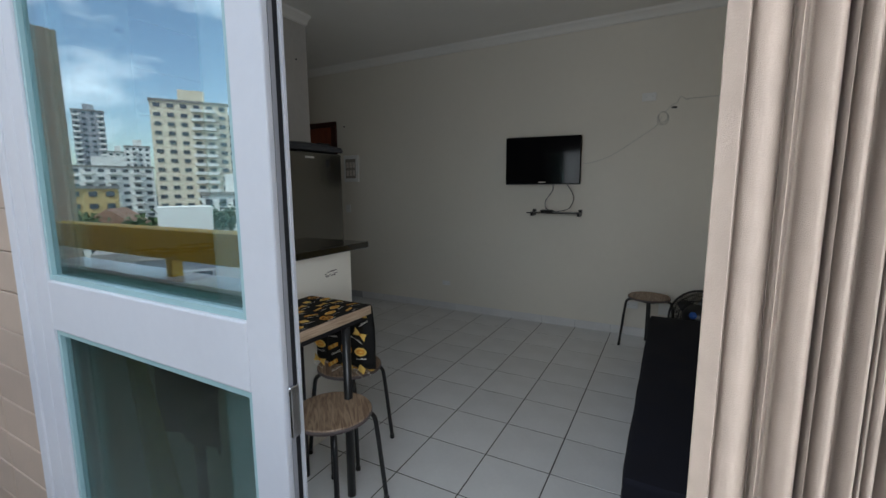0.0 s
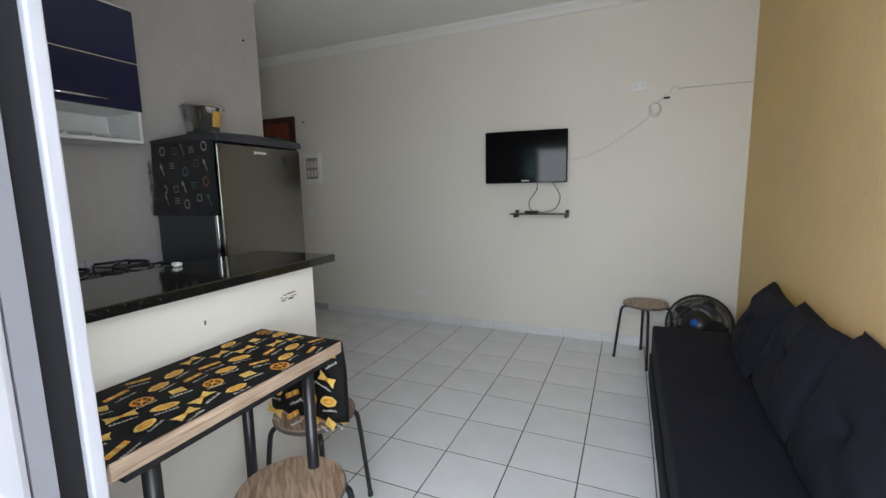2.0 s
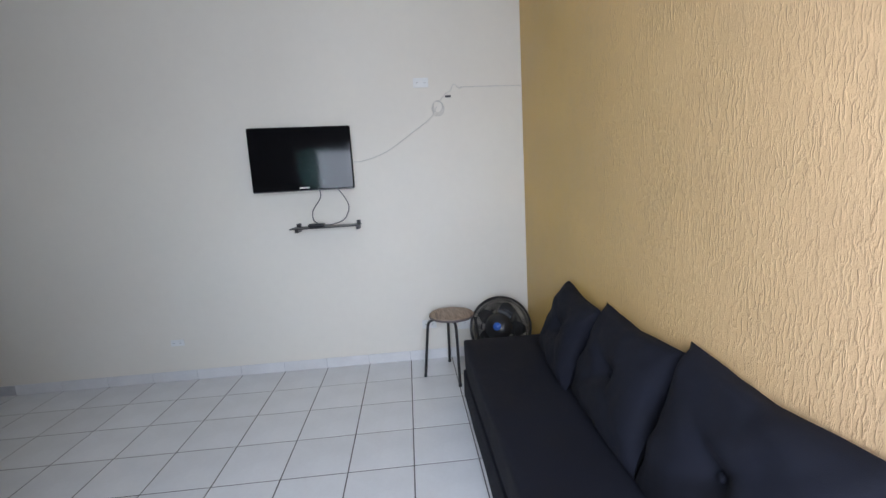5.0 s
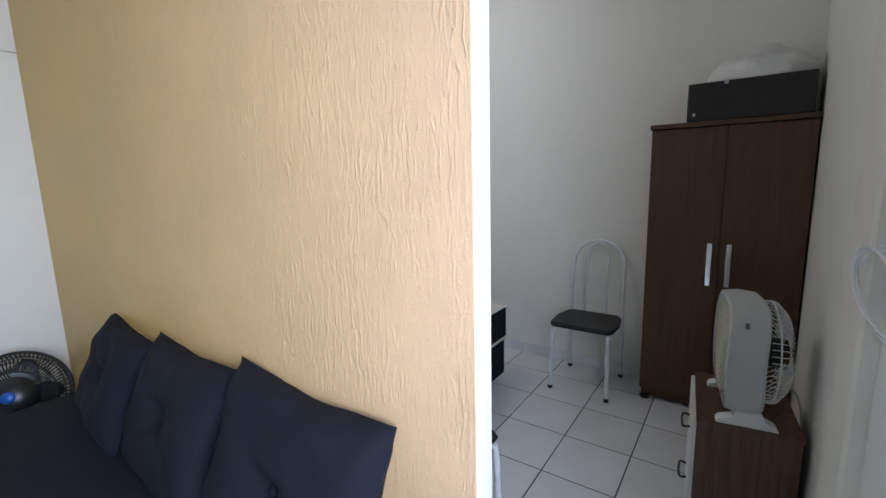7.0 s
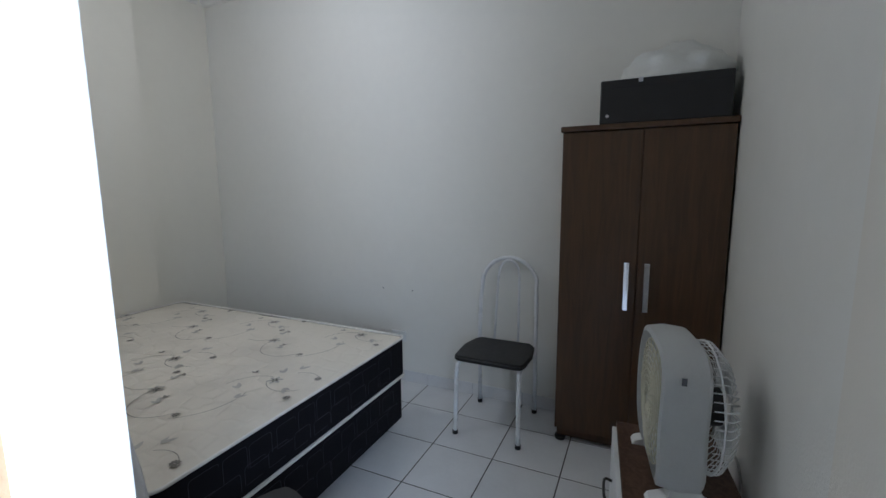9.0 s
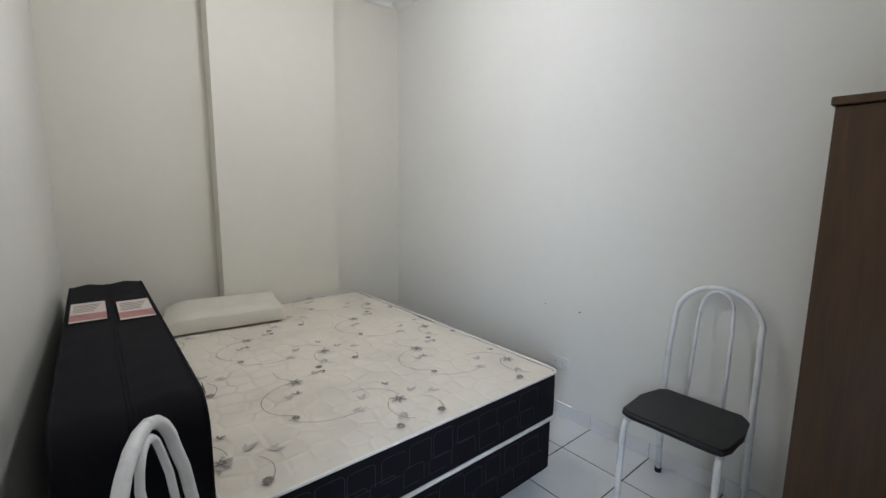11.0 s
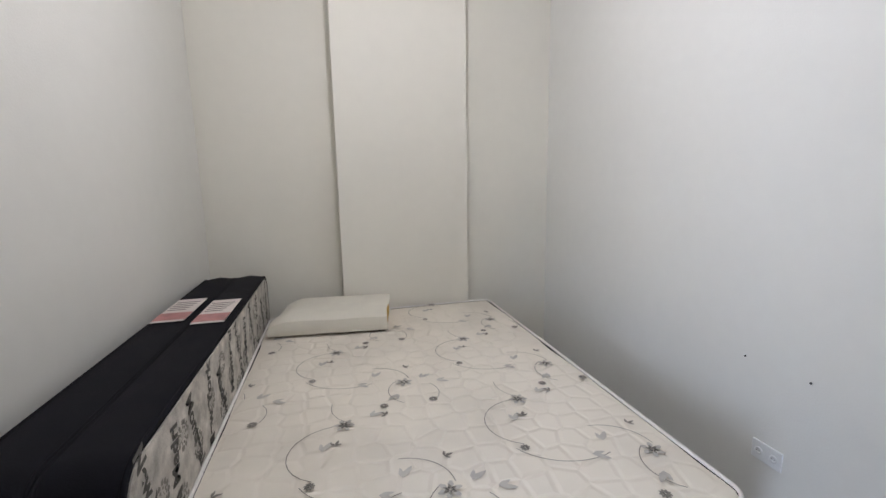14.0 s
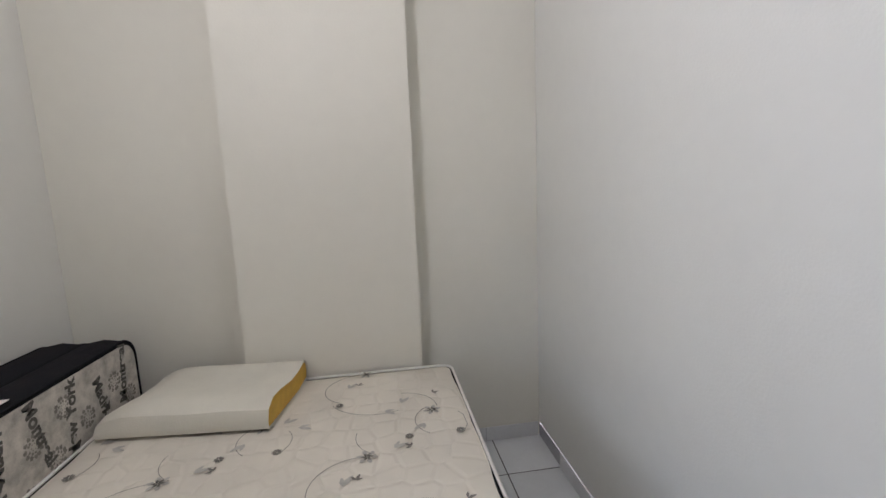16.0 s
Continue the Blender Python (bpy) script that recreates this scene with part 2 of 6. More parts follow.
structure(prism([(1.55, 1.80), (1.81, 1.80), (1.81, 1.837), (1.797, 1.846), (1.563, 1.856), (1.55, 1.85)], 0, H - 0.002), "wall_chase", CREAM, "shallow cream plaster chase on the bedroom wall", "wall")
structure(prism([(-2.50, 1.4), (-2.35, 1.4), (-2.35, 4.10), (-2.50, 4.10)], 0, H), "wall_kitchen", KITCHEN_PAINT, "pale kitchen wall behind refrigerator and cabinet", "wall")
structure(prism([(-4.30, 3.9), (-4.15, 3.9), (-4.15, YN - 0.002), (-4.30, YN - 0.002)], 0, H), "wall_west", CREAM, "cream wall at the end of the entrance passage", "wall")
structure(prism([(-4.30, 3.75), (-2.502, 3.75), (-2.502, 3.898), (-4.30, 3.898)], 0, H), "wall_passage", CREAM, "cream passage wall", "wall")
structure(box(-4.3, 1.42, H, XE + 0.15, YB + 0.15, H + 0.1), "ceiling", CEIL, "white painted ceiling", "ceiling")
structure(box(-4.3, 1.60, -0.08, XE, YB, -0.0008), "floor", GROUT, "glossy white ceramic tile floor with dark joints", "floor")


def glass_material(name, tint, gloss):
    """A coated pane: part mirror, part clear."""
    mat = bpy.data.materials.new(name)
    mat.use_nodes = True
    n, l = mat.node_tree.nodes, mat.node_tree.links
    n.remove(n["Principled BSDF"])
    tr = n.new("ShaderNodeBsdfTransparent")
    tr.inputs["Color"].default_value = (*tint, 1)
    gl = n.new("ShaderNodeBsdfGlossy")
    gl.inputs["Roughness"].default_value = 0.012
    gl.inputs["Color"].default_value = (0.85, 0.95, 1.0, 1)
    mx = n.new("ShaderNodeMixShader")
    mx.inputs["Fac"].default_value = gloss
    l.new(tr.outputs[0], mx.inputs[1])
    l.new(gl.outputs[0], mx.inputs[2])
    l.new(mx.outputs[0], n["Material Output"].inputs["Surface"])
    return mat


def wood_material(name, dark, light, scale, stretch, rough=0.45):
    mat = bpy.data.materials.new(name)
    mat.use_nodes = True
    n, l = mat.node_tree.nodes, mat.node_tree.links
    b = n["Principled BSDF"]
    b.inputs["Roughness"].default_value = rough
    co = n.new("ShaderNodeTexCoord")
    ma = n.new("ShaderNodeMapping")
    ma.inputs["Scale"].default_value = stretch
    no = n.new("ShaderNodeTexNoise")
    no.inputs["Scale"].default_value, no.inputs["Detail"].default_value, no.inputs["Distortion"].default_value = scale, 7.0, 1.2
    ra = n.new("ShaderNodeValToRGB")
    ra.color_ramp.elements[0].color, ra.color_ramp.elements[1].color = (*dark, 1), (*light, 1)
    ra.color_ramp.elements[0].position, ra.color_ramp.elements[1].position = 0.36, 0.64
    bu = n.new("ShaderNodeBump")
    bu.inputs["Strength"].default_value, bu.inputs["Distance"].default_value = 0.12, 0.004
    l.new(co.outputs["Object"], ma.inputs["Vector"])
    l.new(ma.outputs["Vector"], no.inputs["Vector"])
    l.new(no.outputs["Fac"], ra.inputs["Fac"])
    l.new(ra.outputs["Color"], b.inputs["Base Color"])
    l.new(no.outputs["Fac"], bu.inputs["Height"])
    l.new(bu.outputs["Normal"], b.inputs["Normal"])
    return mat


def speckle_material(name, base, spot, scale, thresh, rough):
    """Stone with light flecks."""
    mat = bpy.data.materials.new(name)
    mat.use_nodes = True
    n, l = mat.node_tree.nodes, mat.node_tree.links
    b = n["Principled BSDF"]
    b.inputs["Roughness"].default_value = rough
    co = n.new("ShaderNodeTexCoord")
    no = n.new("ShaderNodeTexNoise")
    no.inputs["Scale"].default_value, no.inputs["Detail"].default_value = scale, 8.0
    ra = n.new("ShaderNodeValToRGB")
    ra.color_ramp.elements[0].color, ra.color_ramp.elements[1].color = (*base, 1), (*spot, 1)
    ra.color_ramp.elements[0].position, ra.color_ramp.elements[1].position = thresh, thresh + 0.14
    l.new(co.outputs["Object"], no.inputs["Vector"])
    l.new(no.outputs["Fac"], ra.inputs["Fac"])
    l.new(ra.outputs["Color"], b.inputs["Base Color"])
    return mat


def quilt_material(name, color, scale, depth, rough=0.8):
    """Quilted cloth with sunk seams round rounded cells."""
    mat = bpy.data.materials.new(name)
    mat.use_nodes = True
    n, l = mat.node_tree.nodes, mat.node_tree.links
    b = n["Principled BSDF"]
    b.inputs["Roughness"].default_value = rough
    co = n.new("ShaderNodeTexCoord")
    vo = n.new("ShaderNodeTexVoronoi")
    vo.feature = "DISTANCE_TO_EDGE"
    vo.inputs["Scale"].default_value = scale
    vo.inputs["Randomness"].default_value = 0.6
    mr = n.new("ShaderNodeMapRange")
    mr.interpolation_type = "SMOOTHSTEP"
    mr.inputs["From Max"].default_value = 0.16
    bu = n.new("ShaderNodeBump")
    bu.inputs["Strength"].default_value, bu.inputs["Distance"].default_value = depth, 0.012
    st = n.new("ShaderNodeTexNoise")
    st.inputs["Scale"].default_value, st.inputs["Detail"].default_value = 3.0, 6.0
    ra = n.new("ShaderNodeValToRGB")
    ra.color_ramp.elements[0].color = (*[c * 0.86 for c in color], 1)
    ra.color_ramp.elements[1].color = (*color, 1)
    ra.color_ramp.elements[0].position, ra.color_ramp.elements[1].position = 0.3, 0.55
    l.new(co.outputs["Object"], vo.inputs["Vector"])
    l.new(co.outputs["Object"], st.inputs["Vector"])
    l.new(vo.outputs["Distance"], mr.inputs["Value"])
    l.new(mr.outputs["Result"], bu.inputs["Height"])
    l.new(bu.outputs["Normal"], b.inputs["Normal"])
    l.new(st.outputs["Fac"], ra.inputs["Fac"])
    l.new(ra.outputs["Color"], b.inputs["Base Color"])
    return mat


PANE = glass_material("coated_glass", (0.72, 0.86, 0.82), 0.42)
THIN_PANE = glass_material("plain_glass", (0.84, 0.93, 0.90), 0.12)
CLEAR = glass_material("clear_plastic", (0.95, 0.95, 0.95), 0.12)
STOOL_WOOD = wood_material("walnut_veneer", (0.16, 0.10, 0.065), (0.36, 0.26, 0.18), 4.0, (14, 1.6, 14))
OAK = wood_material("oak_laminate", (0.25, 0.17, 0.11), (0.44, 0.33, 0.24), 5.0, (26, 1.2, 26))
WALNUT = wood_material("dark_walnut_laminate", (0.058, 0.029, 0.012), (0.084, 0.043, 0.018), 3.0, (10, 10, 0.9), 0.36)
GRANITE = speckle_material("dark_speckled_granite", (0.007, 0.007, 0.006), (0.055, 0.052, 0.04), 150, 0.57, 0.08)
GRANITE.node_tree.nodes["Principled BSDF"].inputs["Specular IOR Level"].default_value = 0.7
GRANITE.node_tree.nodes["Principled BSDF"].inputs["Coat Weight"].default_value = 0.4
STEEL = material("brushed_steel", (0.42, 0.42, 0.41), 0.28, 1.0, vary=0.08, scale=4, stretch=(1, 1, 12))
CHROME = material("chrome", (0.75, 0.75, 0.77), 0.12, 1.0, vary=0.04, scale=10)
FRIDGE_FRONT = material("grey_steel_door", (0.17, 0.165, 0.15), 0.20, 1.0, vary=0.06, scale=5, stretch=(1, 14, 1))
FRIDGE_SIDE = material("graphite_enamel", (0.035, 0.038, 0.045), 0.4, vary=0.1, scale=6)
NAVY_GLOSS = material("navy_gloss_lacquer", (0.008, 0.014, 0.058), 0.12, vary=0.05, scale=4)
KTILE = material("pale_kitchen_tile", (0.53, 0.53, 0.58), 0.18, vary=0.04, scale=5, rand=0.02)
KGROUT = material("pale_grout", (0.44, 0.44, 0.46), 0.9, vary=0.1, scale=20)
SKIRT = material("skirting_glaze", (0.70, 0.70, 0.70), 0.25, vary=0.07, scale=5, rand=0.03)
CURTAIN = material("beige_curtain_cloth", (0.36, 0.285, 0.235), 0.85, vary=0.06, scale=30, bump=0.15, bump_scale=600)
RUBBER = material("black_rubber", (0.012, 0.012, 0.014), 0.7, vary=0.2, scale=20)
CORD = material("pale_cable", (0.62, 0.60, 0.55), 0.5, vary=0.1, scale=40)
GREY_CORD = material("grey_cable", (0.10, 0.10, 0.11), 0.5, vary=0.1, scale=40)
CLOTH_BLACK = material("black_printed_cloth", (0.010, 0.010, 0.010), 0.75, vary=0.3, scale=20, bump=0.15, bump_scale=300)
PASTA = material("ochre_print", (0.60, 0.25, 0.03), 0.75, vary=0.35, scale=28)
PASTA_PALE = material("pale_yellow_print", (0.66, 0.42, 0.10), 0.75, vary=0.3, scale=28)
INK_WHITE = material("white_print", (0.70, 0.66, 0.60), 0.75, vary=0.1, scale=40)
TICKING = quilt_material("cream_quilted_ticking", (0.74, 0.69, 0.595), 11.5, 0.20)
PIPING = material("white_piping", (0.76, 0.74, 0.70), 0.7, vary=0.06, scale=30)
BED_SIDE = material("black_mattress_border", (0.006, 0.006, 0.009), 0.85, vary=0.3, scale=12, bump=0.2, bump_scale=400, spec=0.2)
STITCH = material("grey_stitching", (0.045, 0.045, 0.055), 0.8, vary=0.2, scale=30)
INK_GREY = material("grey_floral_print", (0.22, 0.205, 0.18), 0.8, vary=0.25, scale=40)
INK_DARK = material("dark_floral_print", (0.10, 0.095, 0.085), 0.8, vary=0.35, scale=60)
PILLOW = material("cream_pillow_cloth", (0.70, 0.67, 0.58), 0.85, vary=0.05, scale=8, bump=0.2, bump_scale=180)
FOAM = material("yellow_foam", (0.58, 0.36, 0.06), 0.9, vary=0.12, scale=20, bump=0.2, bump_scale=300)
WORDCLOTH = material("mottled_print_cloth", (0.50, 0.47, 0.42), 0.85, vary=0.38, scale=22)
LABEL_PAPER = material("label_paper", (0.66, 0.60, 0.56), 0.5, vary=0.08, scale=20)
LABEL_RED = material("label_red_print", (0.42, 0.18, 0.17), 0.5, vary=0.3, scale=30)
LABEL_INK = material("label_ink", (0.10, 0.08, 0.08), 0.6, vary=0.2, scale=30)
BLACK_VINYL = material("black_vinyl", (0.010, 0.010, 0.011), 0.5, vary=0.15, scale=30, bump=0.08, bump_scale=300)
BAG = material("white_plastic_bag", (0.68, 0.69, 0.66), 0.4, vary=0.08, scale=9, bump=0.5, bump_scale=30)
SCREEN = material("black_screen", (0.004, 0.004, 0.005), 0.07, vary=0.05, scale=6, spec=0.14)
MAHOGANY = material("red_brown_varnish", (0.20, 0.045, 0.02), 0.35, vary=0.2, scale=4, stretch=(8, 8, 1))
MAHOGANY_DARK = material("dark_red_frame", (0.05, 0.014, 0.010), 0.4, vary=0.2, scale=6)
BLUE_PL = material("blue_plastic", (0.02, 0.10, 0.42), 0.3, vary=0.1, scale=12)
BALC_YELLOW = material("yellow_balcony_paint", (0.62, 0.36, 0.03), 0.55, vary=0.1, scale=4, bump=0.1, bump_scale=60)
GREENY = material("yellow_towel_cloth", (0.55, 0.46, 0.08), 0.9, vary=0.25, scale=5, bump=0.2, bump_scale=200)

FAR_CREAM = material("far_cream_render", (0.62, 0.55, 0.44), 0.9, vary=0.08, scale=0.2)

# cornices along the ceiling
CORN = [(0, 0), (0, -0.075), (0.018, -0.068), (0.03, -0.045), (0.05, -0.028), (0.068, -0.016), (0.075, 0)]


def cornice(name, a, b, inward, label):
    """A moulded strip under the ceiling from a to b; inward points into the room."""
    bm = bmesh.new()
    rows = [[bm.verts.new((p[0] + inward[0] * d, p[1] + inward[1] * d, H + h - 0.001)) for d, h in CORN] for p in (a, b)]
    for k in range(len(CORN)):
        j = (k + 1) % len(CORN)
        bm.faces.new((rows[0][k], rows[0][j], rows[1][j], rows[1][k]))
    bm.faces.new(rows[0])
    bm.faces.new(rows[1][::-1])
    structure(bm, name, CEIL, label, "cornice")


cornice("trim_north", (-4.14, YN - 0.001), (wall_x(YN) - 0.004, YN - 0.001), (0, -1), "white moulded plaster cornice")
cornice("trim_kitchen", (-2.349, 1.62), (-2.349, 4.10), (1, 0), "white moulded plaster cornice")
cornice("trim_bedroom_east", (XE - 0.001, 1.76), (XE - 0.001, YB), (-1, 0), "white moulded plaster cornice")
cornice("trim_bedroom_north", (1.31, YB - 0.001), (2.06, YB - 0.001), (0, -1), "white moulded plaster cornice")
cornice("trim_bedroom_north", (2.905, YB - 0.001), (XE - 0.08, YB - 0.001), (0, -1), "white moulded plaster cornice")

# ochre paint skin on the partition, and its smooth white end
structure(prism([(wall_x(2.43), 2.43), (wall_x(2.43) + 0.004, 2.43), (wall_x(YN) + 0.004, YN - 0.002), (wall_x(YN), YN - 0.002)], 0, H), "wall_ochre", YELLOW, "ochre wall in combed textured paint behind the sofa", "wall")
structure(box(wall_x(2.43) + 0.004, 2.429, 0, wall_x(2.43) + 0.062, 2.433, H), "trim_opening", BEDWALL, "smooth white painted edge of the bedroom opening", "trim")

# south wall with the doorway
structure(box(-4.82, 1.52, 0, -0.77, 1.60, H), "wall_south", CREAM, "cream wall with facade tiles outside", "wall")
structure(box(-0.768, 1.44, 2.2, 1.0, 1.60, H), "wall_lintel", CREAM, "cream wall over the balcony door", "wall")
structure(box(1.0, 1.44, 0, 1.06, 1.845, H), "wall_reveal", CREAM, "cream wall beside the balcony door", "wall")
structure(box(1.062, 1.40, 0, XE + 0.15, 1.59, H), "wall_facade", CREAM, "cream outer wall", "wall")
# unseen wall added overhead, so sun and northern sky miss the balcony
structure(box(-6.15, 1.40, H + 0.102, 6.0, 1.60, 14.0), "wall_sun_screen", FAR_CREAM, "unseen cream wall overhead that keeps sun off the balcony", "wall")
structure(box(-4.3, 1.60, 0, -4.15, 3.75, H), "wall_kitchen_end", CREAM, "cream wall", "wall")

# balcony
BALC_FLOOR = material("grey_balcony_floor_tile", (0.13, 0.125, 0.105), 0.45, vary=0.3, scale=3, bump=0.1, bump_scale=40)
# parapet tiles: the balcony's shade is put into this dark tone
PARAPET = material("shade_toned_parapet_tile", (0.085, 0.085, 0.07), 0.5, vary=0.3, scale=3, bump=0.1, bump_scale=40)
structure(box(-4.82, -0.10, -0.12, 6.0, 1.598, -0.03), "balcony_floor", BALC_FLOOR, "dark grey tiled balcony floor", "floor")
structure(box(-4.662, -0.10, -0.03, 6.0, 0.10, 0.70), "balcony_parapet", PARAPET, "low tiled balcony wall, toned dark for its shade", "parapet")
structure(box(-4.652, -0.14, 0.702, 6.0, 0.14, 0.735, 0.006), "balcony_ledge", KTILE, "pale stone ledge on the balcony wall", "ledge")
structure(box(-4.652, -0.06, 0.88, 6.0, 0.10, 1.11, 0.012), "balcony_beam", BALC_YELLOW, "yellow painted concrete rail beam of the balcony", "beam")
structure(box(-4.82, -0.15, -0.03, -4.665, 1.505, 2.93), "balcony_end_wall", BEIGE_JOINT, "beige balcony end wall", "wall")
for k in range(1, 5):
    structure(box(-5.6 + 2.8 * k, -0.02, 0.735, -5.52 + 2.8 * k, 0.06, 0.88), "balcony_post", BALC_YELLOW, "short yellow post under the rail beam", "post")


def piece_mesh(name, w, d, h, mat, bevel=0.002):
    bm = box(-w / 2, -d / 2, -h / 2, w / 2, d / 2, h / 2)
    top = [e for e in bm.edges if all(v.co.z > 0 for v in e.verts)]
    if bevel:
        bmesh.ops.bevel(bm, geom=top, offset=bevel, segments=1, affect="EDGES")
    me = bpy.data.meshes.new(name)
    bm.to_mesh(me)
    bm.free()
    me.materials.append(mat)
    return me


# balcony door: two white leaves, one parked behind the other
def door_leaf(name, x0, x1, y, label, pane):
    leaf = tagged(new(name), label, "door", kind="structure")
    t = 0.018
    part("left_stile", box(x0, y - t, 0.03, x0 + 0.06, y + t, 2.18, 0.004), WHITE_ALU, leaf)
    part("right_stile", box(x1 - 0.072, y - t, 0.03, x1, y - 0.006, 2.18, 0.003), WHITE_ALU, leaf)
    part("stile_channel", box(x1 - 0.071, y - 0.0058, 0.03, x1 - 0.001, y + 0.0018, 2.18), GREY_ALU, leaf, "grey aluminium channel")
    part("gasket", box(x1 - 0.071, y + 0.002, 0.03, x1 - 0.003, y + 0.0118, 2.18), RUBBER, leaf, "black rubber gasket")
    part("edge_strip", box(x1 - 0.071, y + 0.012, 0.03, x1 + 0.001, y + t, 2.18, 0.001), WHITE_ALU, leaf)
    part("top_rail", box(x0 + 0.0602, y - t, 2.10, x1 - 0.0722, y + t, 2.18, 0.004), WHITE_ALU, leaf)
    part("middle_rail", box(x0 + 0.0602, y - t, 1.085, x1 - 0.0722, y + t, 1.20, 0.004), WHITE_ALU, leaf)
    part("bottom_rail", box(x0 + 0.0602, y - t, 0.03, x1 - 0.0722, y + t, 0.14, 0.004), WHITE_ALU, leaf)
    for z0, z1, nm in ((1.20, 2.10, "upper_pane"), (0.14, 1.085, "lower_pane")):
        g = part(nm, box(x0 + 0.0602, y - 0.003, z0 + 0.0005, x1 - 0.0722, y + 0.003, z1 - 0.0005), pane, leaf, "greenish reflecting glass pane")
        g.visible_shadow = False
        bead = bmesh.new()
        a, b = x0 + 0.0604, x1 - 0.0724
        for q in ((a, z0, a + 0.012, z1), (b - 0.012, z0, b, z1), (a + 0.0121, z0, b - 0.0121, z0 + 0.012), (a + 0.0121, z1 - 0.012, b - 0.0121, z1)):
            box(q[0], y - 0.012, q[1] + 0.0006, q[2], y - 0.0032, q[3] - 0.0006, bm=bead)
        part("glazing_bead", bead, GREEN_BEAD, leaf, "pale green glazing bead")
    lock = part("latch", box(x1 + 0.0005, y - 0.012, 1.03, x1 + 0.009, y + 0.004, 1.11, 0.002), CHROME, leaf, "small metal latch")
    return leaf


GREY_ALU = material("grey_aluminium", (0.40, 0.40, 0.42), 0.4, vary=0.06, scale=9)
GREEN_BEAD = material("pale_green_bead", (0.45, 0.66, 0.66), 0.3, vary=0.05, scale=9)
door_leaf("door_1", -0.63, 0.170, 1.512, "closed white aluminium balcony door leaf with two reflecting panes", PANE)
door_leaf("door_2", -0.632, 0.03, 1.566, "white aluminium door leaf parked behind the outer leaf", THIN_PANE)
fr = tagged(new("door_frame"), "white aluminium frame of the balcony door", "door frame", kind="structure")
part("left_jamb", box(-0.742, 1.492, 0, -0.70, 1.602, 2.2, 0.004), WHITE_ALU, fr)
part("left_cover", box(-0.699, 1.495, 0, -0.634, 1.60, 2.2, 0.004), WHITE_ALU, fr)
part("right_jamb", box(0.955, 1.47, 0, 0.998, 1.602, 2.2, 0.004), WHITE_ALU, fr)
part("head", box(-0.633, 1.47, 2.182, 0.954, 1.602, 2.199, 0.002), WHITE_ALU, fr)
part("bottom_track", box(-0.633, 1.48, -0.028, 0.954, 1.60, 0.012, 0.003), WHITE_ALU, fr)


# city behind the balcony, seen in the panes
def block_tower(name, yaw, dist, width, depth, z0, z1, floors, cols, wall_mat, label, balcony_cols=(), mid=None):
    """A far building that faces the balcony. yaw: degrees to the west of south."""
    a = radians(yaw)
    c = Vector((0.6 - math.sin(a) * dist, 1.5 - math.cos(a) * dist, z0))
    b = thing(name, Matrix.Translation(c) @ Matrix.Rotation(-a, 4, "Z"), label, "building")
    h = z1 - z0
    part("wall", box(-width / 2, -depth, 0, width / 2, 0, h), wall_mat, b)
    part("roof", box(-width / 2 - 0.3, -depth - 0.3, h, width / 2 + 0.3, 0.3, h + 0.7), ROOF_GREY, b)
    part("roof_house", box(-width * 0.15, -depth * 0.7, h + 0.7, width * 0.2, -depth * 0.2, h + 4.2), wall_mat, b)
    fh = h / floors
    cw = width / cols
    win = piece_mesh(name + "_window", cw * 0.5, 0.3, fh * 0.42, FAR_GLASS, 0)
    slab = piece_mesh(name + "_balcony", cw * 0.9, 1.4, fh * 0.34, FAR_PALE, 0)
    for i in range(floors):
        for k in range(cols):
            x = -width / 2 + cw * (k + 0.5)
            w = new("window", win)
            w.parent, w.location = b, (x, 0.02, fh * (i + 0.58))
            if k in balcony_cols:
                s = new("balcony", slab)
                s.parent, s.location = b, (x, 0.7, fh * (i + 0.2))
    return b


FAR_PALE = material("far_pale_render", (0.66, 0.66, 0.64), 0.9, vary=0.08, scale=0.2)
FAR_GREY = material("far_grey_concrete", (0.30, 0.31, 0.34), 0.9, vary=0.15, scale=0.2)
FAR_OCHRE = material("far_ochre_render", (0.50, 0.36, 0.16), 0.9, vary=0.1, scale=0.2)
FAR_GLASS = material("far_window_glass", (0.07, 0.08, 0.10), 0.15, vary=0.2, scale=0.3)
ROOF_GREY = material("weathered_roof", (0.22, 0.21, 0.20), 0.9, vary=0.25, scale=0.5)
ROOF_RUST = material("clay_roof", (0.24, 0.13, 0.09), 0.9, vary=0.25, scale=0.6)
ASPHALT = material("street_asphalt", (0.08, 0.08, 0.08), 0.9, vary=0.3, scale=0.3)
LEAF = material("tree_leaves", (0.045, 0.075, 0.025), 0.8, vary=0.5, scale=1.5)
GZ = -9.5
structure(box(-900, -1500, GZ - 1, 900, 60, GZ), "ground", ASPHALT, "grey street and yards below the balcony", "ground")
block_tower("apartment_building", 58, 150, 20, 14, GZ, 27, 14, 6, FAR_CREAM, "tall cream apartment building with stacked grey balconies", (3, 4))
block_tower("apartment_building", 53.0, 158, 11, 14, GZ, 25, 13, 3, FAR_CREAM, "cream apartment wing with long balconies", (0, 1, 2))
block_tower("tower_block", 67.0, 330, 15, 14, GZ, 48, 18, 4, FAR_GREY, "grey high-rise under construction in the distance", (0, 3))
block_tower("tower_block", 63.2, 300, 12, 12, GZ, 26, 12, 4, FAR_PALE, "pale high-rise in the distance", (1,))
block_tower("tower_block", 64.9, 320, 10, 12, GZ, 24, 12, 3, FAR_PALE, "pale high-rise in the distance", (1,))
block_tower("apartment_building", 66.0, 210, 30, 14, GZ, 10.5, 7, 8, FAR_PALE, "long white mid-rise apartment building", (0, 2, 4, 6))
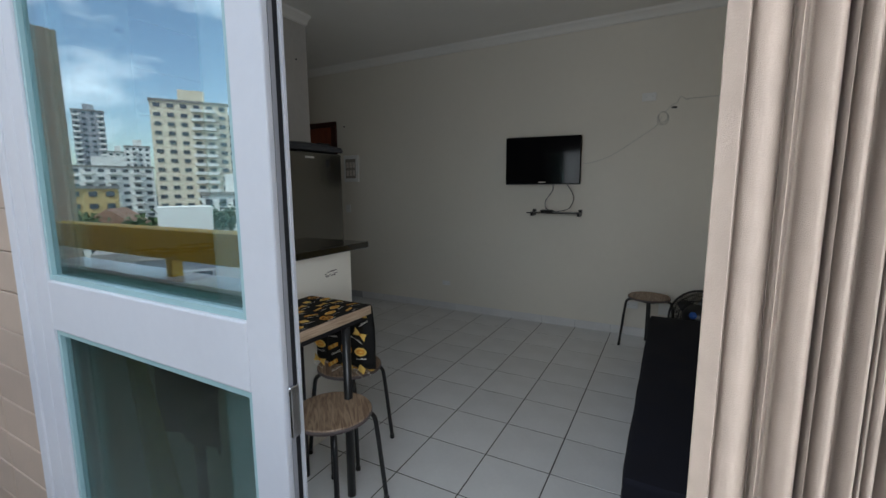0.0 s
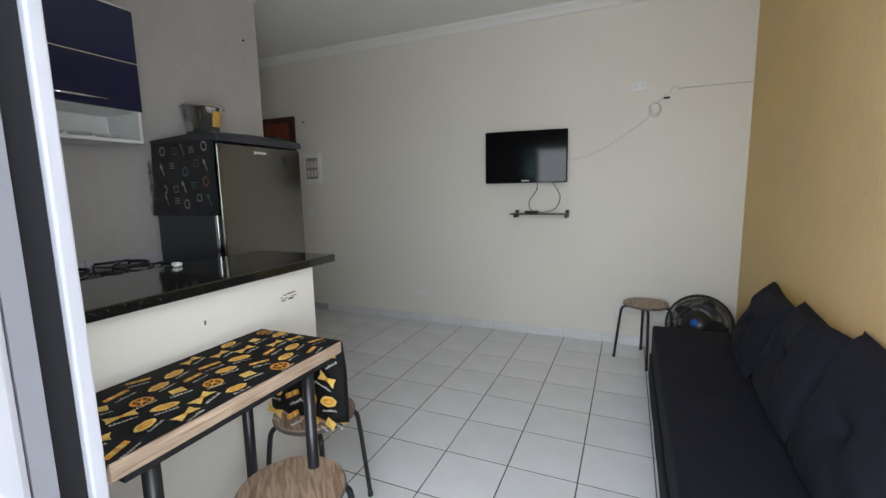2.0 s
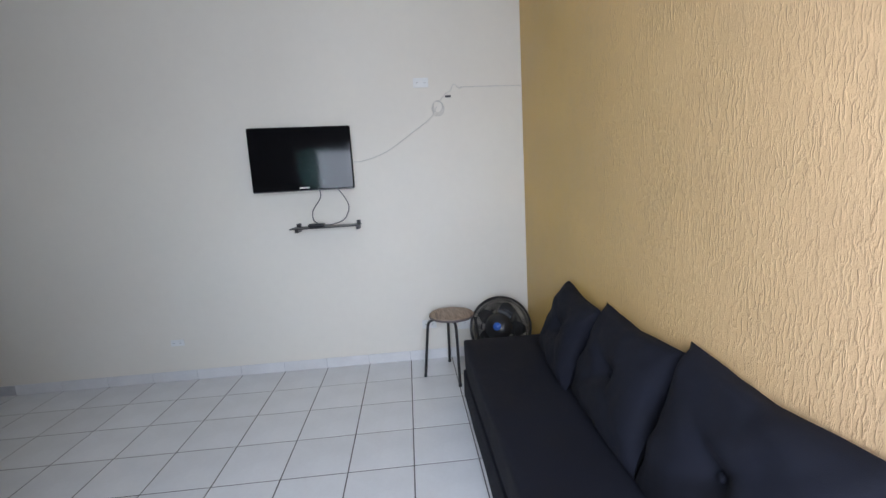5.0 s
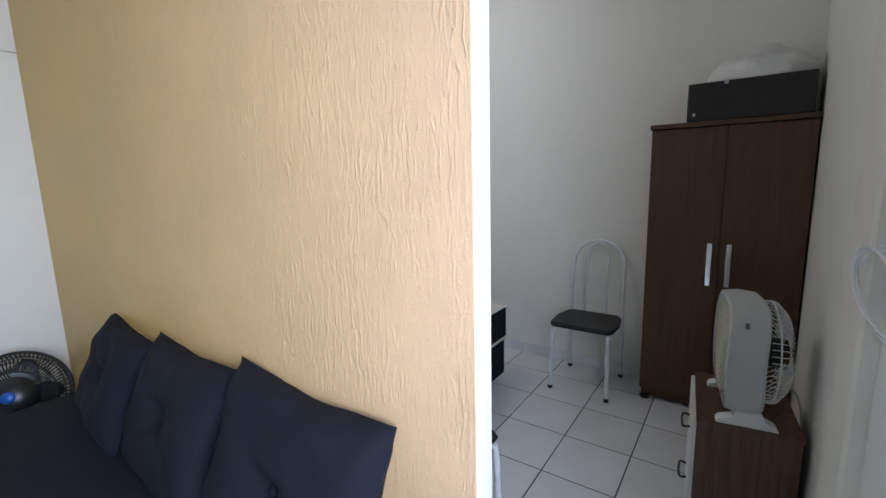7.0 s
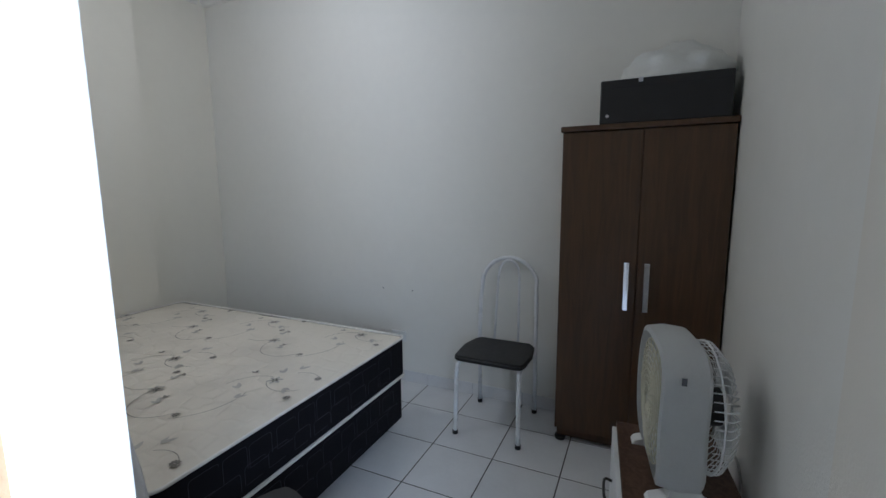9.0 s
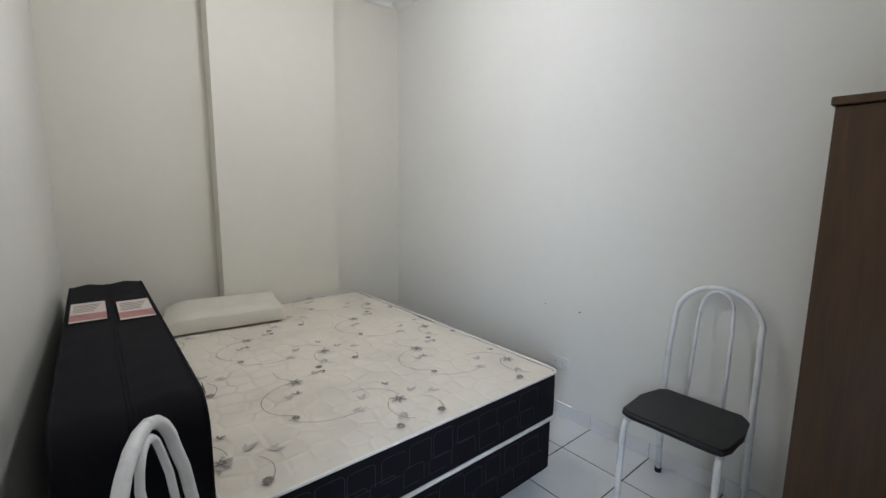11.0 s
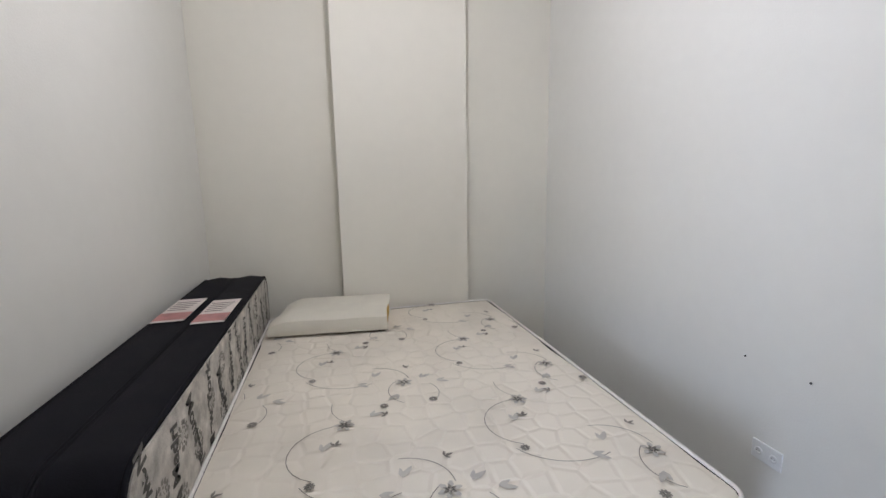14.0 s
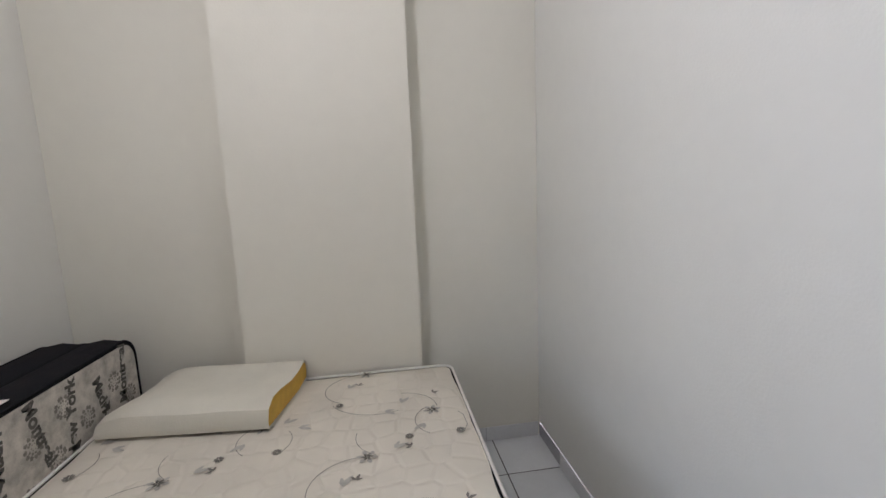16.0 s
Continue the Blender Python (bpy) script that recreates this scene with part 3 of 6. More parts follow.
block_tower("apartment_building", 71, 130, 26, 12, GZ, 2.0, 4, 8, FAR_OCHRE, "low ochre apartment building", ())
block_tower("apartment_building", 54.0, 95, 12, 8, GZ, 0.5, 3, 5, FAR_PALE, "low white house with a flat roof", ())
block_tower("warehouse", 50, 26, 14, 8, GZ, -2.2, 2, 3, FAR_GREY, "long low building with a weathered roof", ())
block_tower("shop_building", 60, 42, 12, 8, GZ, -4.2, 1, 4, FAR_PALE, "white shop below the balcony", ())


def gabled_house(yaw, dist):
    a = radians(yaw)
    b = thing("house", Matrix.Translation((0.6 - math.sin(a) * dist, 1.5 - math.cos(a) * dist, GZ)) @ Matrix.Rotation(-a + 0.3, 4, "Z"), "small white house with a steep clay roof", "house")
    part("wall", box(-4, -8, 0, 4, 0, 5.2), FAR_PALE, b)
    bm = bmesh.new()
    vs = [bm.verts.new(p) for p in ((-4.5, 0.4, 5.2), (4.5, 0.4, 5.2), (0, 0.4, 8.4), (-4.5, -8.4, 5.2), (4.5, -8.4, 5.2), (0, -8.4, 8.4))]
    for f in ((0, 1, 2), (5, 4, 3), (0, 2, 5, 3), (1, 4, 5, 2), (0, 3, 4, 1)):
        bm.faces.new([vs[i] for i in f])
    part("roof", bm, ROOF_RUST, b)
    for x in (-1.8, 1.8):
        part("window", box(x - 0.6, 0.0, 2.0, x + 0.6, 0.12, 3.4), FAR_GLASS, b)


gabled_house(66.5, 78)


def tree(yaw, dist, height, seed):
    """A street tree: tapered trunk, limbs, and a crown of small leaf clumps."""
    rnd = random.Random(seed)
    a = radians(yaw)
    b = thing("tree", Matrix.Translation((0.6 - math.sin(a) * dist, 1.5 - math.cos(a) * dist, GZ)), "dark green street tree with an uneven crown", "tree")
    tr = tube([(0, 0, 0), (0.1, 0, height * 0.3), (0, 0.1, height * 0.6)], [0.28, 0.2, 0.1], 7)
    for k in range(5):
        q = k * 1.26
        tube([(0, 0, height * 0.4), (math.cos(q) * 1.6, math.sin(q) * 1.6, height * 0.7)], [0.12, 0.04], 5, bm=tr)
    part("trunk", tr, WALNUT, b)
    cr = bmesh.new()
    for k in range(420):
        u, v, w = rnd.gauss(0, 1), rnd.gauss(0, 1), rnd.gauss(0, 0.8)
        n = (u * u + v * v + w * w) ** 0.5 or 1
        r = (0.55 + 0.45 * rnd.random()) * (1 + 0.25 * math.sin(3 * u + 2 * v))
        c = Vector((u / n * r * height * 0.42, v / n * r * height * 0.42, height * 0.72 + w / n * r * height * 0.3))
        s = 0.35 + rnd.random() * 0.4
        q = [cr.verts.new(c + Vector((rnd.uniform(-s, s), rnd.uniform(-s, s), rnd.uniform(-s, s)))) for _ in range(4)]
        cr.faces.new(q[:3])
        cr.faces.new((q[0], q[2], q[3]))
    part("crown", cr, LEAF, b)


for k, (yw, ds, hh) in enumerate(((60, 80, 8), (63, 72, 7.5), (69, 74, 8), (56, 86, 8), (72, 64, 7), (51, 70, 8))):
    tree(yw, ds, hh, k)

# ---- living room ----


def stool(m, label):
    s = thing("stool", m, label, "stool", "round stools")
    part("seat", lathe([(0, 0.452), (0.16, 0.452), (0.166, 0.458), (0.167, 0.468), (0.163, 0.475), (0, 0.476)], 40), STOOL_WOOD, s, "round walnut-veneer seat", True)
    part("seat_rim", lathe([(0.166, 0.4535), (0.1685, 0.456), (0.1690, 0.466), (0.1675, 0.470), (0.1655, 0.4695)], 40), LABEL_INK, s)
    for k in range(4):
        a = k * math.pi / 2
        c, d = math.cos(a), math.sin(a)
        pts = curve_points([(c * 0.05, d * 0.05, 0.438), (c * 0.13, d * 0.13, 0.438), (c * 0.172, d * 0.172, 0.42), (c * 0.186, d * 0.186, 0.36), (c * 0.205, d * 0.205, 0.18), (c * 0.222, d * 0.222, 0.012)], 5)
        leg = part("leg", tube(pts, 0.0105, 10), BLACK_STEEL, s)
        part("rubber_foot", lathe([(0, 0), (0.012, 0), (0.0125, 0.02), (0, 0.021)], 10), RUBBER, leg).location = (c * 0.222, d * 0.222, 0)
    part("hub", lathe([(0, 0.425), (0.07, 0.425), (0.07, 0.4515), (0, 0.4515)], 20), BLACK_STEEL, s)
    return s


s1 = stool(pose(-0.565, 2.36, 0, 0, 0, 45), "round walnut-topped stool on black steel legs beside the table")
stool(pose(-0.822, 2.775, 0, 0, 0, 47), "round walnut-topped stool on black steel legs tucked at the table end")
stool(pose(0.528, 5.10, 0, 0, 0, 4), "round walnut-topped stool on black steel legs against the wall")

# narrow bar table along the counter
table = thing("table", pose(-0.715, 2.235, 0), "narrow oak table on black steel legs along the counter", "table")
part("tabletop", box(-0.185, -0.365, 0.835, 0.185, 0.365, 0.875, 0.002), OAK, table)
part("apron_rail", box(-0.16, -0.33, 0.805, 0.16, 0.33, 0.8345), BLACK_STEEL, table, "black steel under-frame")
for x in (-0.145, 0.145):
    for y in (-0.27, 0.235):
        part("leg", tube([(x, y, 0), (x, y, 0.804)], 0.019, 14), BLACK_STEEL, table)

# printed cloth on the table
cloth = thing("tablecloth", pose(-0.715, 2.235, 0.8755), "black tablecloth printed with orange pasta shapes", "tablecloth")


def cloth_sheet():
    """Runs along the table and hangs over its far end, with a fold."""
    bm = bmesh.new()
    prof = [(-0.378, -0.30)] + [(-0.376, -0.30 + 0.03 * k) for k in range(1, 10)] + [(-0.368, 0.0012)]
    prof += [(-0.33 + 0.06 * k, 0.0015) for k in range(12)] + [(0.366, 0.0012), (0.373, -0.012)] + [(0.376, -0.04 - 0.033 * k) for k in range(10)]
    rows = []
    for i, (y, z) in enumerate(prof):
        row = []
        for k in range(19):
            u = k / 18
            x = -0.186 + 0.372 * u
            yy, zz = y, z
            if z < -0.02:
                d = -z
                x += 0.008 * math.sin(u * 9 + 1)
                yy += (0.012 * math.sin(u * 14) + 0.006) * (1 if y > 0 else -1) * min(1, d * 8)
                zz += 0.05 * u * d * (1 if y > 0 else 0)
            else:
                zz += 0.0008 * math.sin(i * 1.9) * math.sin(k * 1.3) + 0.0008
            row.append(bm.verts.new((x, yy, zz)))
        rows.append(row)
    for A, B in zip(rows, rows[1:]):
        for k in range(18):
            bm.faces.new((A[k], A[k + 1], B[k + 1], B[k])).smooth = True
    r = bmesh.ops.solidify(bm, geom=bm.faces[:], thickness=-0.0006)
    return bm


part("cloth", cloth_sheet(), CLOTH_BLACK, cloth)


def ngon(bm, c, u, v, pts):
    vs = [bm.verts.new(c + u * a + v * b) for a, b in pts]
    bm.faces.new(vs)


def pasta_print(c, u, v, kind, size, pas, pale, ink, rnd):
    """One printed pasta shape with a scribbled name beside it."""
    if kind == 0:      # wheel
        for k in range(18):
            a, b = k * math.tau / 18, (k + 1) * math.tau / 18
            ngon(pas, c, u, v, [(math.cos(a) * size, math.sin(a) * size), (math.cos(b) * size, math.sin(b) * size), (math.cos(b) * size * 0.74, math.sin(b) * size * 0.74), (math.cos(a) * size * 0.74, math.sin(a) * size * 0.74)])
        for k in range(6):
            a = k * math.tau / 6
            d, e = Vector((math.cos(a), math.sin(a))), Vector((-math.sin(a), math.cos(a))) * size * 0.09
            ngon(pas, c, u, v, [tuple(d * size * 0.12 - e), tuple(d * size * 0.75 - e), tuple(d * size * 0.75 + e), tuple(d * size * 0.12 + e)])
        ngon(pale, c, u, v, [(math.cos(k * math.tau / 10) * size * 0.2, math.sin(k * math.tau / 10) * size * 0.2) for k in range(10)])
    elif kind == 1:    # shell
        lift = u.cross(v) * 0.0004
        ngon(pale, c, u, v, [(math.cos(k * math.tau / 18) * size * (1.1 + 0.06 * math.cos(k * 2.1)), math.sin(k * math.tau / 18) * size * (0.62 + 0.05 * math.cos(k * 2.4))) for k in range(18)])
        ngon(pas, c + lift, u, v, [(math.cos(k * math.tau / 14) * size * 0.78, math.sin(k * math.tau / 14) * size * 0.40) for k in range(14)])
        ngon(pale, c + lift * 2, u, v, [(-size * 0.5, -size * 0.06), (size * 0.1, -size * 0.14), (size * 0.52, size * 0.02), (0, size * 0.10)])
    elif kind == 2:    # bow
        for sgn in (-1, 1):
            ngon(pale, c, u, v, [(0, -size * 0.16), (sgn * size * 1.1, -size * 0.62), (sgn * size * 0.98, 0), (sgn * size * 1.1, size * 0.62), (0, size * 0.16)][::sgn])
        ngon(pas, c + u.cross(v) * 0.0004, u, v, [(-size * 0.2, -size * 0.2), (size * 0.2, -size * 0.2), (size * 0.2, size * 0.2), (-size * 0.2, size * 0.2)])
    elif kind == 3:    # twist
        for k in range(5):
            q = (k - 2) * size * 0.42
            ngon(pale if k % 2 else pas, c + u * q, u, v, [(-size * 0.3, -size * 0.24), (size * 0.16, -size * 0.3), (size * 0.3, size * 0.24), (-size * 0.16, size * 0.3)])
    else:              # square
        ngon(pale, c, u, v, [(-size * 0.6, -size * 0.5), (size * 0.6, -size * 0.55), (size * 0.55, size * 0.55), (-size * 0.62, size * 0.5)])
    x = -size
    for k in range(7):
        h = size * (0.16 + 0.2 * rnd.random())
        cc = c - v * size * 1.15
        ngon(ink, cc, u, v, [(x, 0), (x + size * 0.07, 0), (x + size * 0.16, h), (x + size * 0.09, h)])
        ngon(ink, cc, u, v, [(x + size * 0.09, h * 0.9), (x + size * 0.13, h * 0.9), (x + size * 0.26, h * 0.1), (x + size * 0.2, 0)])
        x += size * 0.27


def cloth_print():
    rnd = random.Random(5)
    pas, pale, ink = bmesh.new(), bmesh.new(), bmesh.new()
    kinds = [0, 1, 2, 3, 1, 4, 2, 1, 3]
    n = 0
    for j in range(10):
        for i in range(5):
            c = Vector((-0.168 + i * 0.084 + rnd.uniform(-0.008, 0.008) + (0.02 if j % 2 else -0.02), -0.328 + j * 0.0735 + rnd.uniform(-0.008, 0.008), 0.0034))
            if abs(c.x) > 0.155:
                continue
            t = rnd.uniform(-0.5, 0.5) - math.pi / 2 + math.pi
            pasta_print(c, Vector((math.cos(t), math.sin(t), 0)), Vector((-math.sin(t), math.cos(t), 0)), kinds[n % 9], rnd.uniform(0.026, 0.031), pas, pale, ink, rnd)
            n += 1
    for j in range(4):
        for i in range(4):
            c = Vector((-0.13 + i * 0.085 + rnd.uniform(-0.006, 0.006), 0.402, -0.06 - j * 0.085))
            t = rnd.uniform(-0.6, 0.6)
            u, v = Vector((-math.cos(t), 0, math.sin(t))), Vector((math.sin(t), 0, math.cos(t)))
            pasta_print(c, u, v, kinds[n % 9], 0.033, pas, pale, ink, rnd)
            n += 1
            c2 = Vector((c.x, 0.352, c.z))
            pasta_print(c2, -u, v, kinds[(n + 3) % 9], 0.033, pas, pale, ink, rnd)
    tagged(part("orange_print", pas, PASTA, cloth), kind="stuff")
    tagged(part("yellow_print", pale, PASTA_PALE, cloth), kind="stuff")
    tagged(part("lettering_print", ink, INK_WHITE, cloth), kind="stuff")


cloth_print()

# breakfast counter
counter = thing("counter_wall", pose(0, 0, 0), "cream half wall under the granite counter", "counter")
part("body", box(-1.10, 1.602, 0, -1.0, 3.02, 1.052), CREAM, counter)
sc = bmesh.new()
rs = random.Random(3)
for k in range(16):
    y, z = 2.78 + rs.uniform(0, 0.11), 0.92 + rs.uniform(0, 0.03)
    box(-1.0005, y, z, -0.9992, y + rs.uniform(0.008, 0.028), z + rs.uniform(0.002, 0.005), bm=sc)
box(-1.0005, 2.44, 0.93, -0.9992, 2.447, 0.945, bm=sc)
tagged(part("scuff_mark", sc, LABEL_INK, counter, "small dark scuff marks"), kind="stuff")
tagged(finish(box(-1.44, 1.602, 1.0535, -0.945, 3.125, 1.090, 0.004), "worktop", GRANITE), "polished dark granite counter top", "counter top")

# refrigerator
fridge = thing("refrigerator", pose(0, 0, 0), "grey steel refrigerator with a dark graphite body", "refrigerator")
part("body", box(-2.33, 3.17, 0.05, -1.82, 3.84, 1.70, 0.012), FRIDGE_SIDE, fridge)
part("base", box(-2.30, 3.19, 0, -1.84, 3.82, 0.049), BLACK, fridge)
part("door", box(-1.815, 3.172, 0.06, -1.757, 3.838, 1.685, 0.014, 3), FRIDGE_FRONT, fridge, "brushed grey steel door")
cap = bmesh.new()
prof = [(-2.32, 1.7), (-1.79, 1.7), (-1.752, 1.693), (-1.745, 1.712), (-1.76, 1.735), (-1.82, 1.748), (-2.0, 1.74), (-2.32, 1.722)]
lo = [cap.verts.new((x, 3.168, z)) for x, z in prof]
mi = [cap.verts.new((x, 3.505, z + (0.012 if z > 1.71 else 0))) for x, z in prof]
hi = [cap.verts.new((x, 3.842, z)) for x, z in prof]
for A, B in ((lo, mi), (mi, hi)):
    for k in range(len(prof)):
        cap.faces.new((A[k], A[(k + 1) % len(prof)], B[(k + 1) % len(prof)], B[k]))
cap.faces.new(lo)
cap.faces.new(hi[::-1])
part("top_cap", cap, FRIDGE_SIDE, fridge, "dark plastic top cap with hinge covers")
part("door_edge", box(-1.818, 3.1685, 0.06, -1.80, 3.1719, 1.685), CHROME, fridge, "bright door edge")
part("hinge_cover", box(-1.80, 3.60, 1.745, -1.755, 3.72, 1.757, 0.004), BLACK, fridge)
part("badge", box(-1.7568, 3.44, 1.635, -1.7545, 3.53, 1.650), CHROME, fridge, "small chrome badge")
part("sticker", box(-1.7568, 3.66, 1.575, -1.7545, 3.70, 1.635), BLACK, fridge, "small black sticker")
# plastic cover with white kitchen drawings on the fridge side
cover = thing("printed_cover", pose(0, 3.168, 0), "clear plastic cover with white kitchen drawings on the refrigerator side", "cover")
cs = bmesh.new()
g = [[cs.verts.new((-2.30 + 0.53 * i / 14, -0.004 - 0.003 * math.sin(i * 1.7 + j) - (0.03 * (1 - i / 3) if i < 3 else 0) * (j / 8), 1.70 - 0.43 * j / 8)) for i in range(15)] for j in range(9)]
for A, B in zip(g, g[1:]):
    for k in range(14):
        cs.faces.new((A[k], A[k + 1], B[k + 1], B[k])).smooth = True
bmesh.ops.solidify(cs, geom=cs.faces[:], thickness=0.0008)
part("sheet", cs, material("dark_plastic_film", (0.06, 0.06, 0.065), 0.10, vary=0.2, scale=8, bump=0.5, bump_scale=14), cover)
pr_white, pr_teal, pr_orange = bmesh.new(), bmesh.new(), bmesh.new()
rp = random.Random(11)
for j in range(4):
    for i in range(5):
        c = Vector((-2.20 + i * 0.088 + rp.uniform(-0.02, 0.02), -0.0095, 1.65 - j * 0.10 + rp.uniform(-0.025, 0.025)))
        k = (i * 3 + j * 2) % 4
        pr = (pr_white, pr_white, pr_teal, pr_white, pr_orange)[(i * 2 + j * 3) % 5]
        if k == 0:
            for q in range(14):
                a, b = q * math.tau / 14, (q + 1) * math.tau / 14
                ngon(pr, c, Vector((1, 0, 0)), Vector((0, 0, 1)), [(math.cos(a) * 0.024, math.sin(a) * 0.028), (math.cos(b) * 0.024, math.sin(b) * 0.028), (math.cos(b) * 0.018, math.sin(b) * 0.021), (math.cos(a) * 0.018, math.sin(a) * 0.021)])
        elif k == 1:
            for q in (-0.014, 0, 0.014):
                ngon(pr, c, Vector((1, 0, 0)), Vector((0, 0, 1)), [(-0.022, q - 0.002), (0.022, q - 0.002), (0.022, q + 0.002), (-0.022, q + 0.002)])
        elif k == 2:
            ngon(pr, c, Vector((0.92, 0, 0.38)), Vector((-0.38, 0, 0.92)), [(-0.004, -0.034), (0.004, -0.034), (0.004, 0.03), (-0.004, 0.03)])
            ngon(pr, c, Vector((0.92, 0, 0.38)), Vector((-0.38, 0, 0.92)), [(-0.011, 0.012), (0.011, 0.012), (0.008, 0.038), (-0.008, 0.038)])
        else:
            for q in ((-0.02, -0.02, 0.02, -0.016), (-0.02, 0.016, 0.02, 0.02), (-0.02, -0.016, -0.016, 0.016), (0.016, -0.016, 0.02, 0.016)):
                ngon(pr, c, Vector((1, 0, 0)), Vector((0, 0, 1)), [(q[0], q[1]), (q[2], q[1]), (q[2], q[3]), (q[0], q[3])])
for bm, nm, rgb in ((pr_white, "faded_white_print", (0.34, 0.33, 0.29)), (pr_teal, "faded_teal_print", (0.05, 0.16, 0.13)), (pr_orange, "faded_orange_print", (0.26, 0.13, 0.05))):
    tagged(part("line_drawing", bm, material(nm, rgb, 0.5, vary=0.4, scale=14), cover), kind="stuff")
fb = bmesh.new()
g = [[fb.verts.new((-2.338 + 0.085 * i / 5 * (0.35 + 0.65 * j / 14), -0.014 - 0.012 * abs(noise.noise(Vector((i * 0.9, j * 0.8, 3)))) * 2, 1.60 - 0.33 * j / 14)) for i in range(6)] for j in range(15)]
for A, B in zip(g, g[1:]):
    for k in range(5):
        fb.faces.new((A[k], A[k + 1], B[k + 1], B[k]))
bmesh.ops.solidify(fb, geom=fb.faces[:], thickness=0.0006)
part("foil_edge", fb, CHROME, cover, "crumpled silver foil edge")

bucket = thing("ice_bucket", pose(-2.03, 3.31, 1.735), "shiny steel ice bucket standing on the refrigerator", "bucket")
part("body", lathe([(0, 0.002), (0.085, 0.002), (0.09, 0.01), (0.115, 0.17), (0.12, 0.175), (0.12, 0.181), (0.112, 0.181), (0.086, 0.014), (0, 0.012)], 32), CHROME, bucket, "", True)
part("handle", tube(curve_points([(-0.02, -0.121, 0.17), (0.05, -0.128, 0.185), (0.1, -0.08, 0.188), (0.128, 0, 0.188), (0.1, 0.08, 0.188), (0.05, 0.128, 0.185), (-0.02, 0.121, 0.17)], 5), 0.003, 6), CHROME, bucket)
lb = bmesh.new()
for k in range(7):
    a, b = -0.1 + k * 0.1, -0.1 + (k + 1) * 0.1
    lb.faces.new([lb.verts.new(p) for p in ((math.cos(a) * 0.1015, math.sin(a) * 0.1015, 0.06), (math.cos(b) * 0.1015, math.sin(b) * 0.1015, 0.06), (math.cos(b) * 0.1145, math.sin(b) * 0.1145, 0.15), (math.cos(a) * 0.1145, math.sin(a) * 0.1145, 0.15))])
part("label", lb, PASTA_PALE, bucket, "yellowish paper label")

# wall cabinet
cab = thing("wall_cabinet", pose(0, 0, 0), "white wall cabinet with navy gloss flap doors over an open shelf", "cabinet")
Y0, Y1 = 2.48, 2.975
part("top_panel", box(-2.349, Y0, 2.345, -2.07, Y1, 2.36), WHITE_PL, cab)
part("side_panel", box(-2.349, Y1 - 0.015, 1.672, -2.07, Y1, 2.3448), WHITE_PL, cab)
part("side_panel", box(-2.349, Y0, 1.672, -2.07, Y0 + 0.015, 2.3448), WHITE_PL, cab)
part("shelf", box(-2.349, Y0 + 0.0152, 1.672, -2.07, Y1 - 0.0152, 1.687), WHITE_PL, cab)
part("shelf", box(-2.349, Y0 + 0.0152, 1.835, -2.07, Y1 - 0.0152, 1.85), WHITE_PL, cab)
part("back_panel", box(-2.349, Y0 + 0.0152, 1.6872, -2.343, Y1 - 0.0152, 1.8348), WHITE_PL, cab)
for z0, z1 in ((1.838, 2.078), (2.086, 2.344)):
    d = part("flap_door", box(-2.069, Y0 + 0.002, z0, -2.05, Y1 - 0.002, z1, 0.002), NAVY_GLOSS, cab, "navy gloss flap door")
    part("aluminium_strip", box(-2.0695, Y0 + 0.002, z1 + 0.0005, -2.049, Y1 - 0.002, z1 + 0.006), CHROME, d)
    if z0 < 2:
        part("bar_handle", tube([(-2.03, 2.53, z0 + 0.035), (-2.03, 2.80, z0 + 0.035)], 0.006, 8), CHROME, d, "slim metal bar handle")
        for y in (2.56, 2.77):
            part("handle_post", tube([(-2.0499, y, z0 + 0.035), (-2.034, y, z0 + 0.035)], 0.004, 6), CHROME, d)
for k in range(3):
    gl = thing("glass_dish", pose(-2.2, 2.62 + 0.125 * k, 1.6872), "clear glass dish on the open cabinet shelf", "dish", "dishes on the shelf")
    part("bowl", lathe([(0, 0.001), (0.035, 0.001), (0.055, 0.03), (0.053, 0.03), (0.034, 0.004), (0, 0.004)], 18), CLEAR, gl)
heater = thing("wall_box", pose(-2.349, 2.285, 2.20), "white wall appliance beside the cabinet", "appliance")
part("body", box(0.0005, -0.17, 0.0, 0.34, 0.18, 0.46, 0.015), WHITE_PL, heater)
part("dial", tube([(0.3402, 0.12, 0.05), (0.352, 0.12, 0.05)], 0.018, 12), BLACK, heater)

# stove under the cabinet
stove = thing("stove", pose(0, 0.14, 0.012), "steel gas stove with black cast-iron burner grates", "stove")
part("body", box(-2.33, 2.28, -0.012, -1.75, 2.86, 0.955, 0.006), STEEL, stove)
part("hob", box(-2.33, 2.27, 0.9555, -1.74, 2.87, 0.985, 0.005), STEEL, stove)
part("oven_door", box(-1.7495, 2.32, 0.25, -1.735, 2.82, 0.78, 0.004), BLACK, stove)
